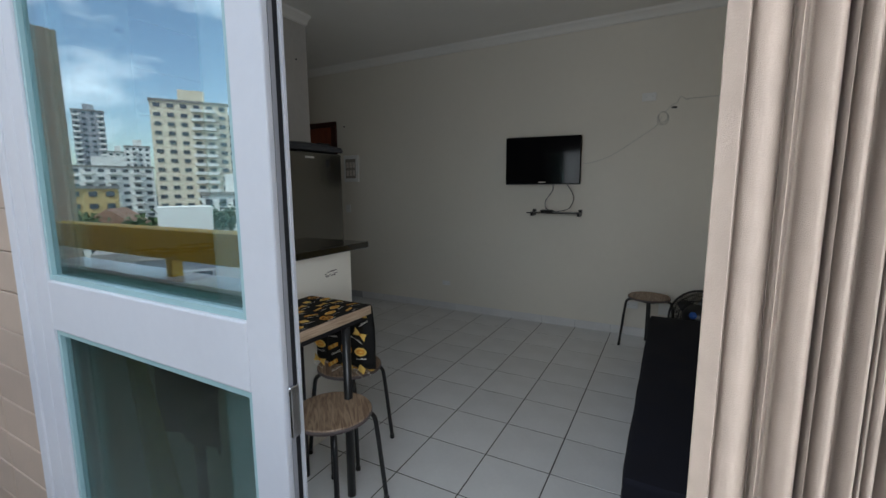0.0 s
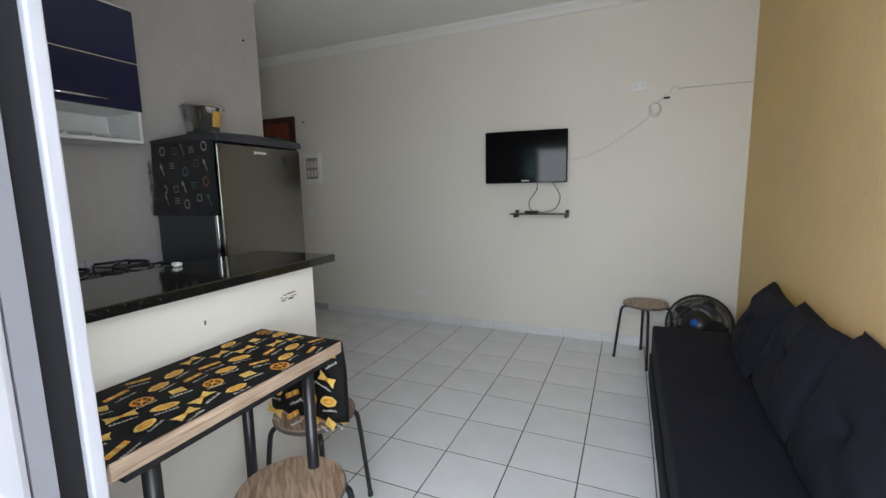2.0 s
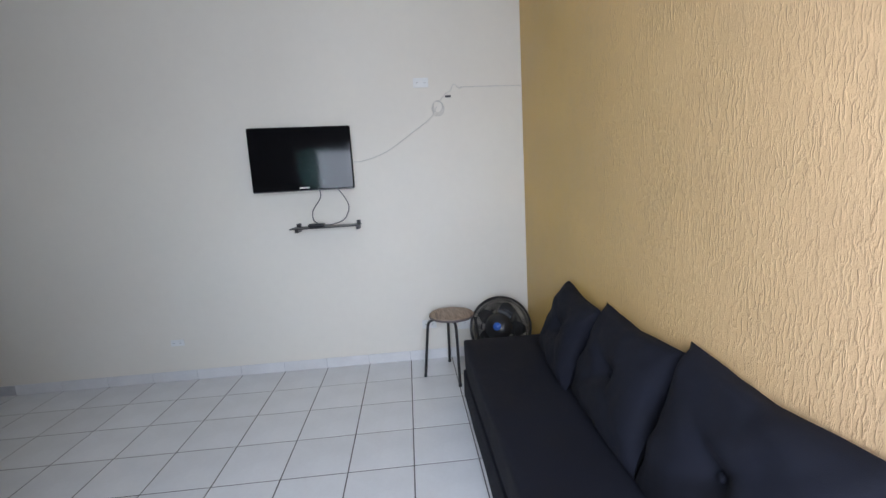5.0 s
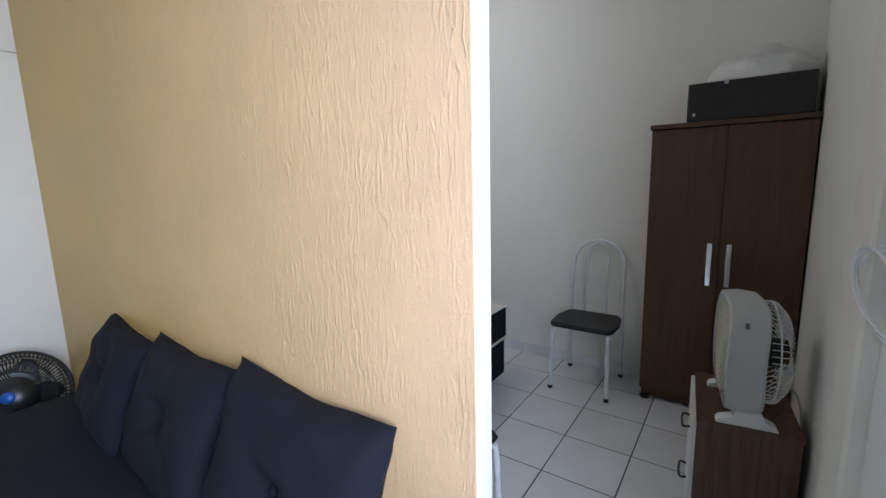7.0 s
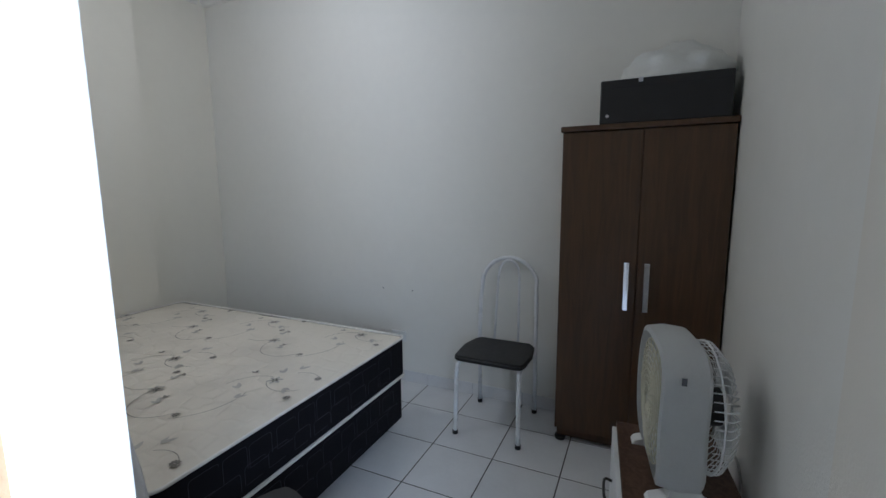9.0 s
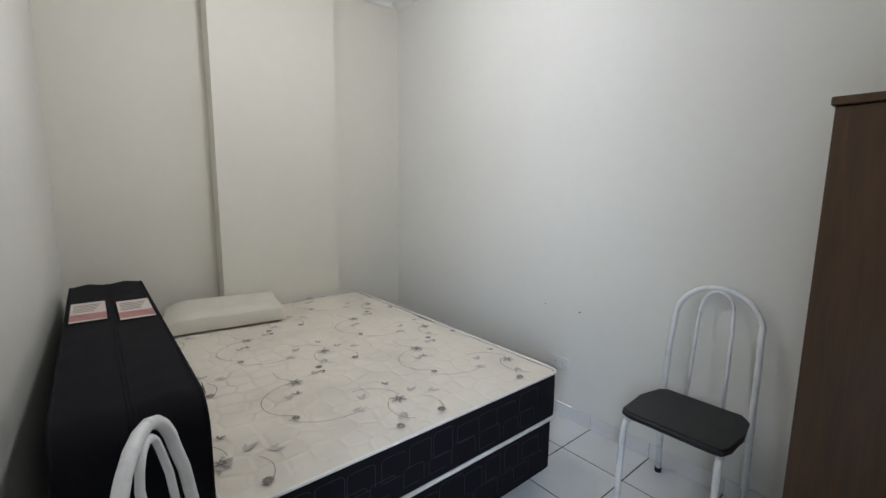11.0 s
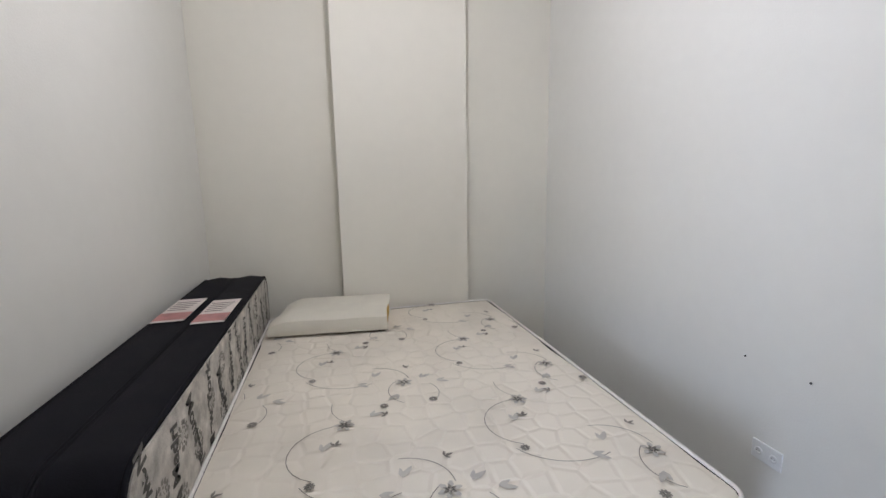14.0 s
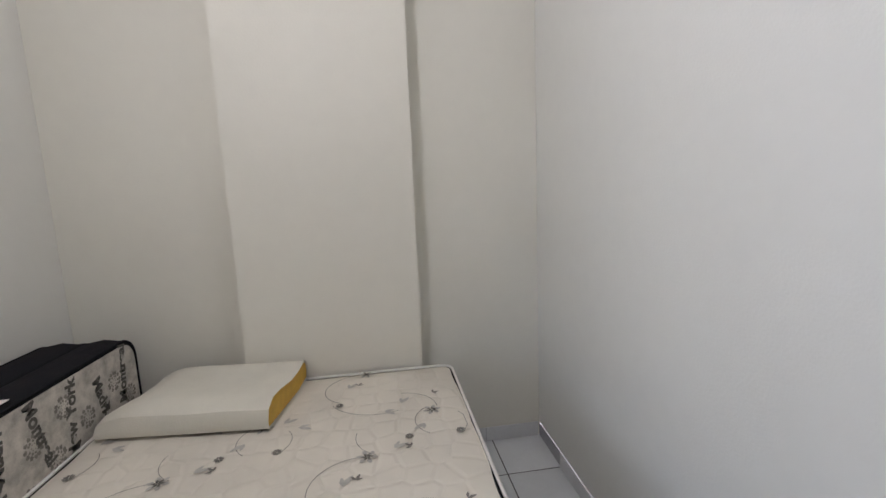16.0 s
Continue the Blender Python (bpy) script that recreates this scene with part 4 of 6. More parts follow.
for i in range(2):
    for j in range(2):
        cx, cy = -2.18 + i * 0.29, 2.42 + j * 0.29
        bu = part("burner", lathe([(0, 0.9855), (0.045, 0.9855), (0.045, 1.0), (0.03, 1.006), (0, 1.006)], 16), BLACK, stove)
        bu.location = (cx, cy, 0)
        gr = bmesh.new()
        for k in range(4):
            a = k * math.pi / 2 + 0.785
            tube([(math.cos(a) * 0.13, math.sin(a) * 0.13, 0.986), (math.cos(a) * 0.12, math.sin(a) * 0.12, 1.018), (math.cos(a) * 0.03, math.sin(a) * 0.03, 1.022)], 0.006, 6, bm=gr)
        tube([(math.cos(k * math.tau / 16) * 0.125, math.sin(k * math.tau / 16) * 0.125, 1.012) for k in range(16)], 0.005, 6, closed=True, bm=gr)
        g2 = part("grate", gr, BLACK_STEEL, stove, "black cast-iron grate")
        g2.location = (cx, cy, 0)
foil = bmesh.new()
bmesh.ops.create_icosphere(foil, subdivisions=3, radius=0.018)
for v in foil.verts:
    v.co *= 1 + 0.35 * noise.noise(v.co * 70)
    v.co.z = max(-0.009, v.co.z * 0.6)
bmesh.ops.translate(foil, verts=foil.verts, vec=(0, 0, 0.009))
fo = tagged(finish(foil, "plastic_packet", BAG), "crumpled shiny plastic packet on the counter", "packet")
fo.location = (-1.38, 2.62, 1.0905)

# television and shelf
tv = thing("television", pose(-0.495, 5.325, 1.672, 0, 0, 6), "black flat television on a wall bracket, switched off", "television")
part("casing", box(-0.365, -0.02, -0.232, 0.365, 0.035, 0.232, 0.012, 3), SCREEN, tv)
part("screen", box(-0.338, -0.0225, -0.192, 0.338, -0.0202, 0.208), SCREEN, tv, "glossy black screen")
part("lower_strip", box(-0.36, -0.0225, -0.231, 0.36, -0.0206, -0.2265), GREY_CORD, tv, "thin grey lower edge")
part("badge", box(-0.035, -0.0232, -0.214, 0.035, -0.0206, -0.204), INK_WHITE, tv, "small pale maker's badge")
part("wall_bracket", box(-0.1, 0.0355, -0.08, 0.1, 0.08, 0.08), BLACK_STEEL, tv)
shelf = thing("wall_shelf", pose(-0.365, 5.42, 1.16), "small black glass wall shelf under the television", "shelf")
part("glass_plate", box(-0.255, -0.19, 0, 0.255, -0.012, 0.008, 0.002), BLACK, shelf)
for x in (-0.22, 0.235):
    part("bracket", box(x - 0.012, -0.13, -0.03, x + 0.012, -0.001, -0.0005, 0.004), BLACK_STEEL, shelf)
    part("bracket_cap", box(x - 0.014, -0.05, 0.0085, x + 0.014, -0.001, 0.035, 0.005), BLACK_STEEL, shelf)
adp = tagged(finish(box(-0.49, 5.26, 1.1685, -0.37, 5.33, 1.193, 0.008), "power_adapter", BLACK), "small black power adapter on the shelf", "adapter")
c1 = tube(curve_points([(-0.40, 5.38, 1.45), (-0.40, 5.37, 1.38), (-0.46, 5.36, 1.29), (-0.46, 5.34, 1.22), (-0.43, 5.33, 1.19)], 8), 0.004, 6)
tagged(finish(c1, "power_cable", GREY_CORD), "grey cable hanging from the television to the shelf", "cable")
c2 = tube(curve_points([(-0.27, 5.38, 1.45), (-0.22, 5.37, 1.38), (-0.19, 5.36, 1.30), (-0.23, 5.35, 1.21), (-0.31, 5.34, 1.18), (-0.37, 5.31, 1.178)], 8), 0.004, 6)
tagged(finish(c2, "power_cable", GREY_CORD), "grey cable looped from the television to the shelf", "cable")
c3 = tube(curve_points([(-0.14, 5.40, 1.64), (-0.06, 5.414, 1.642), (0.12, 5.414, 1.70), (0.34, 5.414, 1.84), (0.48, 5.414, 1.94), (0.53, 5.414, 2.02)], 8), 0.0035, 6)
tagged(finish(c3, "antenna_cable", CORD), "pale cable running up the wall from the television", "cable")
cc = bmesh.new()
for k in range(3):
    tube([(0.54 + math.cos(q * 0.35) * (0.035 + 0.006 * k), 5.412 - 0.004 * k, 2.02 + math.sin(q * 0.35) * (0.045 + 0.005 * k) - 0.008 * k) for q in range(18)], 0.003, 6, closed=True, bm=cc)
tube(curve_points([(0.55, 5.412, 2.05), (0.60, 5.41, 2.11), (0.64, 5.41, 2.13), (0.67, 5.412, 2.18), (0.71, 5.412, 2.15), (0.74, 5.414, 2.16)], 6), 0.0035, 6, bm=cc)
tagged(finish(cc, "cable_coil", CORD), "coiled pale antenna cable tied on the wall", "cable")
tagged(finish(box(0.6, 5.405, 2.085, 0.645, 5.419, 2.10, 0.004), "cable_joint", BLACK), "small black cable connector on the wall", "connector")
c4 = tube([(0.72, 5.4165, 2.158), (0.95, 5.4165, 2.157), (wall_x(5.42) - 0.003, 5.4165, 2.153)], 0.0035, 6)
tagged(finish(c4, "antenna_cable", CORD), "pale cable pinned along the wall to the corner", "cable")


def wall_plate(name, m, w, h, label, sockets=1):
    p = thing(name, m, label, "outlet")
    part("plate", box(-w / 2, -0.009, -h / 2, w / 2, -0.0005, h / 2, 0.003), WHITE_PL, p)
    for k in range(sockets):
        x = (k - (sockets - 1) / 2) * w / max(1, sockets)
        s = part("socket", lathe([(0, 0), (0.015, 0), (0.015, 0.002), (0.009, 0.002), (0.008, 0.0008), (0, 0.0008)], 14), WHITE_PL, p)
        s.matrix_local = Matrix.Translation((x, -0.0092, 0)) @ Matrix.Rotation(radians(90), 4, "X")
        for q in (-0.005, 0.005):
            part("pin_hole", box(x + q - 0.0016, -0.0118, -0.0016, x + q + 0.0016, -0.0113, 0.0016), BLACK, p)
    return p


wall_plate("outlet", pose(0.42, YN, 2.20), 0.115, 0.07, "white double outlet plate high on the wall", 2)
wall_plate("outlet", pose(0.37, YN, 0.30), 0.115, 0.07, "white outlet plate low on the wall behind the stool", 2)
wall_plate("outlet", pose(0.66, YN, 0.29), 0.115, 0.11, "white outlet plate low on the wall behind the stool", 1)
wall_plate("outlet", pose(-1.62, YN, 0.315), 0.10, 0.05, "faded flush outlet plate low on the wall", 2)
wall_plate("light_switch", pose(-3.05, YN, 1.16), 0.07, 0.10, "white light switch plate by the entrance", 1)
wall_plate("outlet", pose(XE, 3.67, 0.335, 0, 0, -90), 0.115, 0.075, "white double outlet plate low on the bedroom wall", 2)
fb = thing("fuse_box", pose(-2.97, YN, 1.665), "white wall fuse box with a translucent breaker window", "fuse box")
part("frame", box(-0.115, -0.03, -0.165, 0.115, -0.0005, 0.165, 0.006), WHITE_PL, fb)
part("window", box(-0.08, -0.0325, -0.12, 0.08, -0.0305, 0.12), material("grey_breaker_window", (0.30, 0.28, 0.24), 0.3, vary=0.1, scale=10), fb)
for k in range(6):
    part("breaker", box(-0.065 + (k % 3) * 0.05, -0.038, -0.09 + (k // 3) * 0.1, -0.03 + (k % 3) * 0.05, -0.0327, -0.02 + (k // 3) * 0.1, 0.002), LABEL_PAPER, fb)
ed = tagged(new("door_3"), "varnished red-brown entrance door in a dark frame", "door", kind="structure")
part("left_jamb", box(-4.08, 5.39, 0, -4.0, 5.419, 2.2, 0.004), MAHOGANY_DARK, ed)
part("right_jamb", box(-3.28, 5.39, 0, -3.20, 5.419, 2.2, 0.004), MAHOGANY_DARK, ed)
part("head", box(-4.08, 5.39, 2.2002, -3.20, 5.419, 2.265, 0.004), MAHOGANY_DARK, ed)
part("leaf", box(-3.998, 5.40, 0.008, -3.282, 5.4185, 2.198), MAHOGANY, ed)
part("door_handle", tube(curve_points([(-3.34, 5.398, 1.03), (-3.34, 5.35, 1.03), (-3.36, 5.345, 1.03), (-3.46, 5.345, 1.03)], 4), 0.008, 8), CHROME, ed)
tagged(finish(tube([(-3.07, YN - 0.0005, 2.19), (-3.07, YN - 0.02, 2.19)], 0.008, 8), "wall_hook", BLACK), "small dark hook on the cream wall", "hook")
tagged(finish(tube([(-2.3495, 3.965, 2.54), (-2.338, 3.965, 2.54)], 0.007, 8), "wall_hook", BLACK), "small dark wall plug on the kitchen wall", "hook")

# sofa
sofa = thing("sofa", pose(0, 0, 0), "low navy upholstered daybed sofa along the ochre wall", "sofa")


def soft_box(x0, y0, z0, x1, y1, z1, r, cuts=10, sag=0.0, puff=0.0, seed=0):
    """An upholstered block with soft edges and slight waviness."""
    bm = box(x0, y0, z0, x1, y1, z1)
    bmesh.ops.subdivide_edges(bm, edges=bm.edges[:], cuts=cuts, use_grid_fill=True)
    cx, cy, cz = (x0 + x1) / 2, (y0 + y1) / 2, (z0 + z1) / 2
    hx, hy, hz = (x1 - x0) / 2, (y1 - y0) / 2, (z1 - z0) / 2
    for v in bm.verts:
        p = v.co - Vector((cx, cy, cz))
        q = Vector((max(-hx + r, min(hx - r, p.x)), max(-hy + r, min(hy - r, p.y)), max(-hz + r, min(hz - r, p.z))))
        d = p - q
        if d.length > 1e-6:
            p = q + d.normalized() * r
        w = (1 - (p.x / hx) ** 2) * (1 - (p.y / hy) ** 2)
        if p.z > 0:
            p.z += (puff - sag) * w
        p += Vector((noise.noise(v.co * 5 + Vector((seed, 0, 0))), noise.noise(v.co * 5 + Vector((0, seed, 7))), noise.noise(v.co * 6 + Vector((3, 0, seed))))) * 0.004
        v.co = p + Vector((cx, cy, cz))
    return bm


part("base", soft_box(0.545, 2.56, 0.03, 1.085, 4.675, 0.225, 0.012, 8), NAVY, sofa, "", True)
part("seat_cushion", soft_box(0.555, 2.55, 0.226, 1.085, 4.69, 0.425, 0.028, 22, puff=0.008), NAVY, sofa, "", True)
for x in (0.62, 1.0):
    for y in (2.65, 4.6):
        part("foot", box(x - 0.025, y - 0.025, 0, x + 0.025, y + 0.025, 0.0298), BLACK, sofa)


def cushion(m, w, h, label, seed):
    """A plump square cushion with one buttoned dimple and pinched corners. It stands in its own xz plane."""
    c = thing("cushion", m, label, "cushion", "sofa cushions")
    n = 28
    bm = bmesh.new()
    grid = {}
    for side in (1, -1):
        for i in range(n + 1):
            for j in range(n + 1):
                u, v = 2 * i / n - 1, 2 * j / n - 1
                edge = i in (0, n) or j in (0, n)
                if edge and side < 0:
                    grid[side, i, j] = grid[1, i, j]
                    continue
                t = max(0.0, (1 - u ** 4) * (1 - v ** 4)) ** 0.55 * 0.075
                rr = math.hypot(u, v)
                t *= 1 - 0.72 * math.exp(-(rr / 0.19) ** 2)
                t *= 1 - 0.22 * math.exp(-(min(abs(u - v), abs(u + v)) / 0.10) ** 2) * math.exp(-rr * 1.2)
                pin = 1 - 0.11 * (1 - abs(u * v)) * max(abs(u), abs(v)) ** 6
                q = Vector((u * w / 2 * pin, side * t, (v * pin + 1) * h / 2))
                q += Vector((0, noise.noise(Vector((u * 2.2, v * 2.2, seed + side))) * 0.015 + noise.noise(Vector((u * 6 + v, v * 4 - u, seed * 3 + side))) * 0.005, 0))
                grid[side, i, j] = bm.verts.new(q)
    for side in (1, -1):
        for i in range(n):
            for j in range(n):
                q = [grid[side, i, j], grid[side, i + 1, j], grid[side, i + 1, j + 1], grid[side, i, j + 1]]
                bm.faces.new(q if side < 0 else q[::-1]).smooth = True
    part("cover", bm, NAVY, c, "", True)
    bt = part("button", lathe([(0, -0.006), (0.012, -0.004), (0.014, 0.0), (0.012, 0.004), (0, 0.006)], 12), NAVY, c, "small covered button")
    bt.matrix_local = Matrix.Translation((0, -0.03, h / 2)) @ Matrix.Rotation(radians(90), 4, "X")
    return c


for y, lean, w, h, sd in ((4.16, -23, 0.57, 0.435, 1), (3.555, -22, 0.63, 0.46, 2), (2.935, -20, 0.62, 0.50, 3)):
    cushion(pose(wall_x(y) - 0.185, y, 0.43, 0, 0, (-97, -94, -92)[sd - 1]) @ pose(0, 0, 0, lean, (2, -1, 1)[sd - 1], 0), w, h, "plump navy cushion with a button dimple leaning on the wall", sd)

# black floor fan behind the sofa
bf = thing("floor_fan", pose(0.86, 5.13, 0), "black plastic fan standing on the floor behind the sofa", "fan")
hm = Matrix.Translation((0.045, 0.03, 0.312)) @ Matrix.Rotation(radians(-24), 4, "Z") @ Matrix.Rotation(radians(68), 4, "X")


def fan_ring(r, z, t, bm):
    return tube([(r * math.cos(k * math.tau / 36), r * math.sin(k * math.tau / 36), z) for k in range(36)], t, 6, closed=True, bm=bm)


gb = bmesh.new()
for r, z, t in ((0.235, 0.0, 0.009), (0.232, 0.02, 0.004), (0.215, 0.045, 0.003), (0.18, 0.06, 0.003), (0.13, 0.068, 0.003), (0.215, -0.045, 0.003), (0.16, -0.06, 0.003)):
    fan_ring(r, z, t, gb)
for k in range(76):
    a = k * math.tau / 76
    c, d = math.cos(a), math.sin(a)
    tube([(c * 0.13, d * 0.13, 0.07), (c * 0.16, d * 0.16, 0.064), (c * 0.22, d * 0.22, 0.04), (c * 0.234, d * 0.234, 0.0), (c * 0.21, d * 0.21, -0.047), (c * 0.06, d * 0.06, -0.066)], 0.003, 4, bm=gb)
o = part("guard", gb, BLACK, bf, "black wire guard")
o.matrix_local = hm
o = part("motor", lathe([(0, 0.115), (0.05, 0.11), (0.085, 0.09), (0.10, 0.072), (0.105, 0.066), (0, 0.06)], 24), BLACK, bf, "", True)
o.matrix_local = hm
o = part("hub_cap", lathe([(0, 0.124), (0.02, 0.122), (0.03, 0.113), (0, 0.110)], 20), BLUE_PL, bf, "round blue hub badge", True)
o.matrix_local = hm
for k in range(5):
    bl = bmesh.new()
    a0 = k * math.tau / 5
    rows = []
    for i in range(7):
        r = 0.03 + 0.17 * i / 6
        wv = 0.2 + 0.75 * math.sin(math.pi * min(1, (i + 1) / 7))
        rows.append([bl.verts.new((r * math.cos(a0 + wv * (j / 4 - 0.5)), r * math.sin(a0 + wv * (j / 4 - 0.5)), 0.02 * (j / 4 - 0.5) * 2 + s * 0.0012)) for s in (1, -1) for j in range(5)])
    for A, B in zip(rows, rows[1:]):
        for j in range(4):
            bl.faces.new((A[j], A[j + 1], B[j + 1], B[j]))
            bl.faces.new((A[5 + j], B[5 + j], B[6 + j], A[6 + j]))
    o = part("blade", bl, BLACK, bf)
    o.matrix_local = hm
part("stand", tube(curve_points([(0.03, 0.09, 0.02), (0.04, 0.12, 0.12), (0.05, 0.11, 0.21)], 5), 0.02, 10), BLACK, bf)
part("base", lathe([(0, 0), (0.16, 0), (0.165, 0.012), (0.12, 0.03), (0, 0.035)], 28), BLACK, bf, "", True)

# curtain gathered at the side of the doorway
cu = bmesh.new()
cols = []
NZ = 8
for k in range(221):
    u = k / 220
    fold = 1 - 2 * abs(math.sin((0.35 * u + 0.65 * u * u) * math.pi * 19 + 0.5 * math.sin(u * 11)))
    col = []
    for j in range(NZ):
        w = j / (NZ - 1)
        x = 0.690 + 0.004 * w + 0.262 * u + 0.006 * math.sin(u * 40)
        y = 1.655 + (0.008 + 0.022 * min(1, u * 1.6)) * fold * (0.8 + 0.4 * (1 - w)) + 0.004 * noise.noise(Vector((u * 9, w * 3, 0)))
        col.append(cu.verts.new((x, y, 0.03 + 2.2 * w)))
    cols.append(col)
for A, B in zip(cols, cols[1:]):
    for j in range(NZ - 1):
        cu.faces.new((A[j], B[j], B[j + 1], A[j + 1])).smooth = True
bmesh.ops.solidify(cu, geom=cu.faces[:], thickness=0.0015)
curt = thing("curtain", pose(0, 0, 0), "beige gathered curtain hanging beside the balcony door", "curtain")
part("cloth", cu, CURTAIN, curt)
part("rail", tube([(-0.7, 1.655, 2.245), (0.995, 1.655, 2.245)], 0.011, 10), WHITE_STEEL, curt, "white curtain rail")
for x in (-0.66, 0.965):
    part("rail_bracket", box(x - 0.01, 1.6005, 2.24, x + 0.01, 1.655, 2.25), WHITE_STEEL, curt)
# towel hanging inside behind the pane
tw = bmesh.new()
rows = []
for j in range(13):
    w = j / 12
    rows.append([tw.verts.new((-0.56 + (0.04 + 0.30 * w) * i / 12 + 0.06 * w, 1.625 + 0.012 * math.sin(i * 1.3 + w * 2), 1.05 - 0.85 * w)) for i in range(13)])
for A, B in zip(rows, rows[1:]):
    for k in range(12):
        tw.faces.new((A[k], A[k + 1], B[k + 1], B[k])).smooth = True
bmesh.ops.solidify(tw, geom=tw.faces[:], thickness=0.002)
tagged(finish(tw, "hanging_towel", GREENY), "yellow-green towel hanging behind the door pane", "towel")

# ---- bedroom ----
bed = thing("bed", pose(0, 0, 0), "double bed base with a bare floral quilted mattress", "bed")
X0, X1, B0, B1, BT = 1.62, 3.038, 3.312, 5.262, 0.555


def rounded_outline(x0, y0, x1, y1, r, n=5):
    out = []
    for cx, cy, a in ((x1 - r, y1 - r, 0), (x0 + r, y1 - r, 90), (x0 + r, y0 + r, 180), (x1 - r, y0 + r, 270)):
        for k in range(n + 1):
            q = radians(a + 90 * k / n)
            out.append((cx + r * math.cos(q), cy + r * math.sin(q)))
    return out


out = rounded_outline(X0, B0, X1, B1, 0.05)
part("base_box", prism(rounded_outline(X0 + 0.012, B0 + 0.012, X1 - 0.012, B1 - 0.012, 0.04), 0.075, 0.325), BED_SIDE, bed, "black cloth bed base", True)
part("base_piping", tube([(x, y, 0.333) for x, y in out], 0.009, 8, closed=True), PIPING, bed, "white piping")
part("mattress_side", prism(out, 0.343, BT - 0.010), BED_SIDE, bed, "black quilted mattress border", True)
part("top_piping", tube([(x, y, BT - 0.005) for x, y in out], 0.006, 8, closed=True), PIPING, bed, "white piping")
tp = bmesh.new()
NX, NY = 44, 60
gridv = []
for j in range(NY + 1):
    row = []
    for i in range(NX + 1):
        u, v = i / NX * 2 - 1, j / NY * 2 - 1
        x, y = X0 + 0.006 + (X1 - X0 - 0.012) * i / NX, B0 + 0.006 + (B1 - B0 - 0.012) * j / NY
        cx, cy = max(X0 + 0.05, min(X1 - 0.05, x)), max(B0 + 0.05, min(B1 - 0.05, y))
        far = math.hypot(x - cx, y - cy)
        if far > 0.044:
            x, y = cx + (x - cx) * 0.044 / far, cy + (y - cy) * 0.044 / far
        e = (1 - abs(u) ** 14) * (1 - abs(v) ** 18)
        row.append(tp.verts.new((x, y, BT - 0.010 + 0.012 * e + 0.003 * noise.noise(Vector((x * 4, y * 4, 0))))))
    gridv.append(row)
for A, B in zip(gridv, gridv[1:]):
    for i in range(NX):
        tp.faces.new((A[i], A[i + 1], B[i + 1], B[i])).smooth = True
part("mattress_top", tp, TICKING, bed, "cream quilted ticking with grey flowers")
for x in (X0 + 0.1, X1 - 0.1):
    for y in (B0 + 0.1, B1 - 0.1):
        part("foot", tube([(x, y, 0), (x, y, 0.0748)], 0.025, 10), BLACK, bed)


def strip(bm, pts, w, up):
    """A flat printed line along the points."""
    pv = None
    for i in range(len(pts)):
        d = (pts[min(i + 1, len(pts) - 1)] - pts[max(i - 1, 0)]).normalized()
        s = up.cross(d) * w / 2
        cur = (bm.verts.new(pts[i] - s), bm.verts.new(pts[i] + s))
        if pv:
            bm.faces.new((pv[0], cur[0], cur[1], pv[1]))
        pv = cur


# stitched pattern of interlocked rounded blocks on the black borders
def block_path(u0, u1, z0, z1, r, n=4):
    """Three sides of a block with rounded shoulders, as (along, height) pairs."""
    pts = [(u0, z0)]
    for cu_, a0 in ((u0 + r, 180), (u1 - r, 90)):
        for k in range(n + 1):
            a = radians(a0 - 90 * k / n)
            pts.append((cu_ + r * math.cos(a), z1 - r + r * math.sin(a)))
    return pts + [(u1, z0)]


stt = bmesh.new()
rq = random.Random(8)
for low, high in ((0.352, 0.540), (0.088, 0.316)):
    top = low > 0.3
    for length, place, up in ((X1 - X0, lambda u, z: Vector((X0 + u, B0 - 0.0015 if top else B0 + 0.0105, z)), Vector((0, -1, 0))), (B1 - B0, lambda u, z: Vector((X1 + 0.0015 if top else X1 - 0.0105, B0 + u, z)), Vector((1, 0, 0)))):
        for row, (za, zb) in enumerate(((0.08, 0.50), (0.42, 0.92))):
            u = 0.07 + 0.045 * row
            while u < length - 0.16:
                w = rq.uniform(0.085, 0.12)
                z0, z1 = low + (high - low) * (za + rq.uniform(-0.03, 0.06)), low + (high - low) * (zb - rq.uniform(0.0, 0.10))
                path = block_path(u, u + w, z0, z1, 0.014)
                if rq.random() < 0.4:
                    path = path[:-1]
                strip(stt, [place(a, b) for a, b in path], 0.0020, up)
                if rq.random() < 0.5:
                    strip(stt, [place(u + 0.004, z0), place(u + w * 0.8, z0)], 0.0020, up)
                u += w + rq.uniform(0.004, 0.03)
tagged(part("border_stitching", stt, STITCH, bed, "grey quilting lines"), kind="stuff")

# printed flowers
ink1, ink2 = bmesh.new(), bmesh.new()
UP = Vector((0, 0, 1))
ZP = BT + 0.0048


def inside(p):
    return X0 + 0.03 < p[0] < X1 - 0.03 and B0 + 0.03 < p[1] < B1 - 0.03


def petal_flower(c, r, n, bm, ang):
    for k in range(n):
        a = ang + k * math.tau / n
        d, s = Vector((math.cos(a), math.sin(a), 0)), Vector((-math.sin(a), math.cos(a), 0))
        pts = [c + d * r * 0.22, c + d * r * 0.6 + s * r * 0.26, c + d * r + s * r * 0.10, c + d * r - s * r * 0.10, c + d * r * 0.6 - s * r * 0.26]
        bm.faces.new([bm.verts.new(p + UP * 0.0002 * (k % 2)) for p in pts])


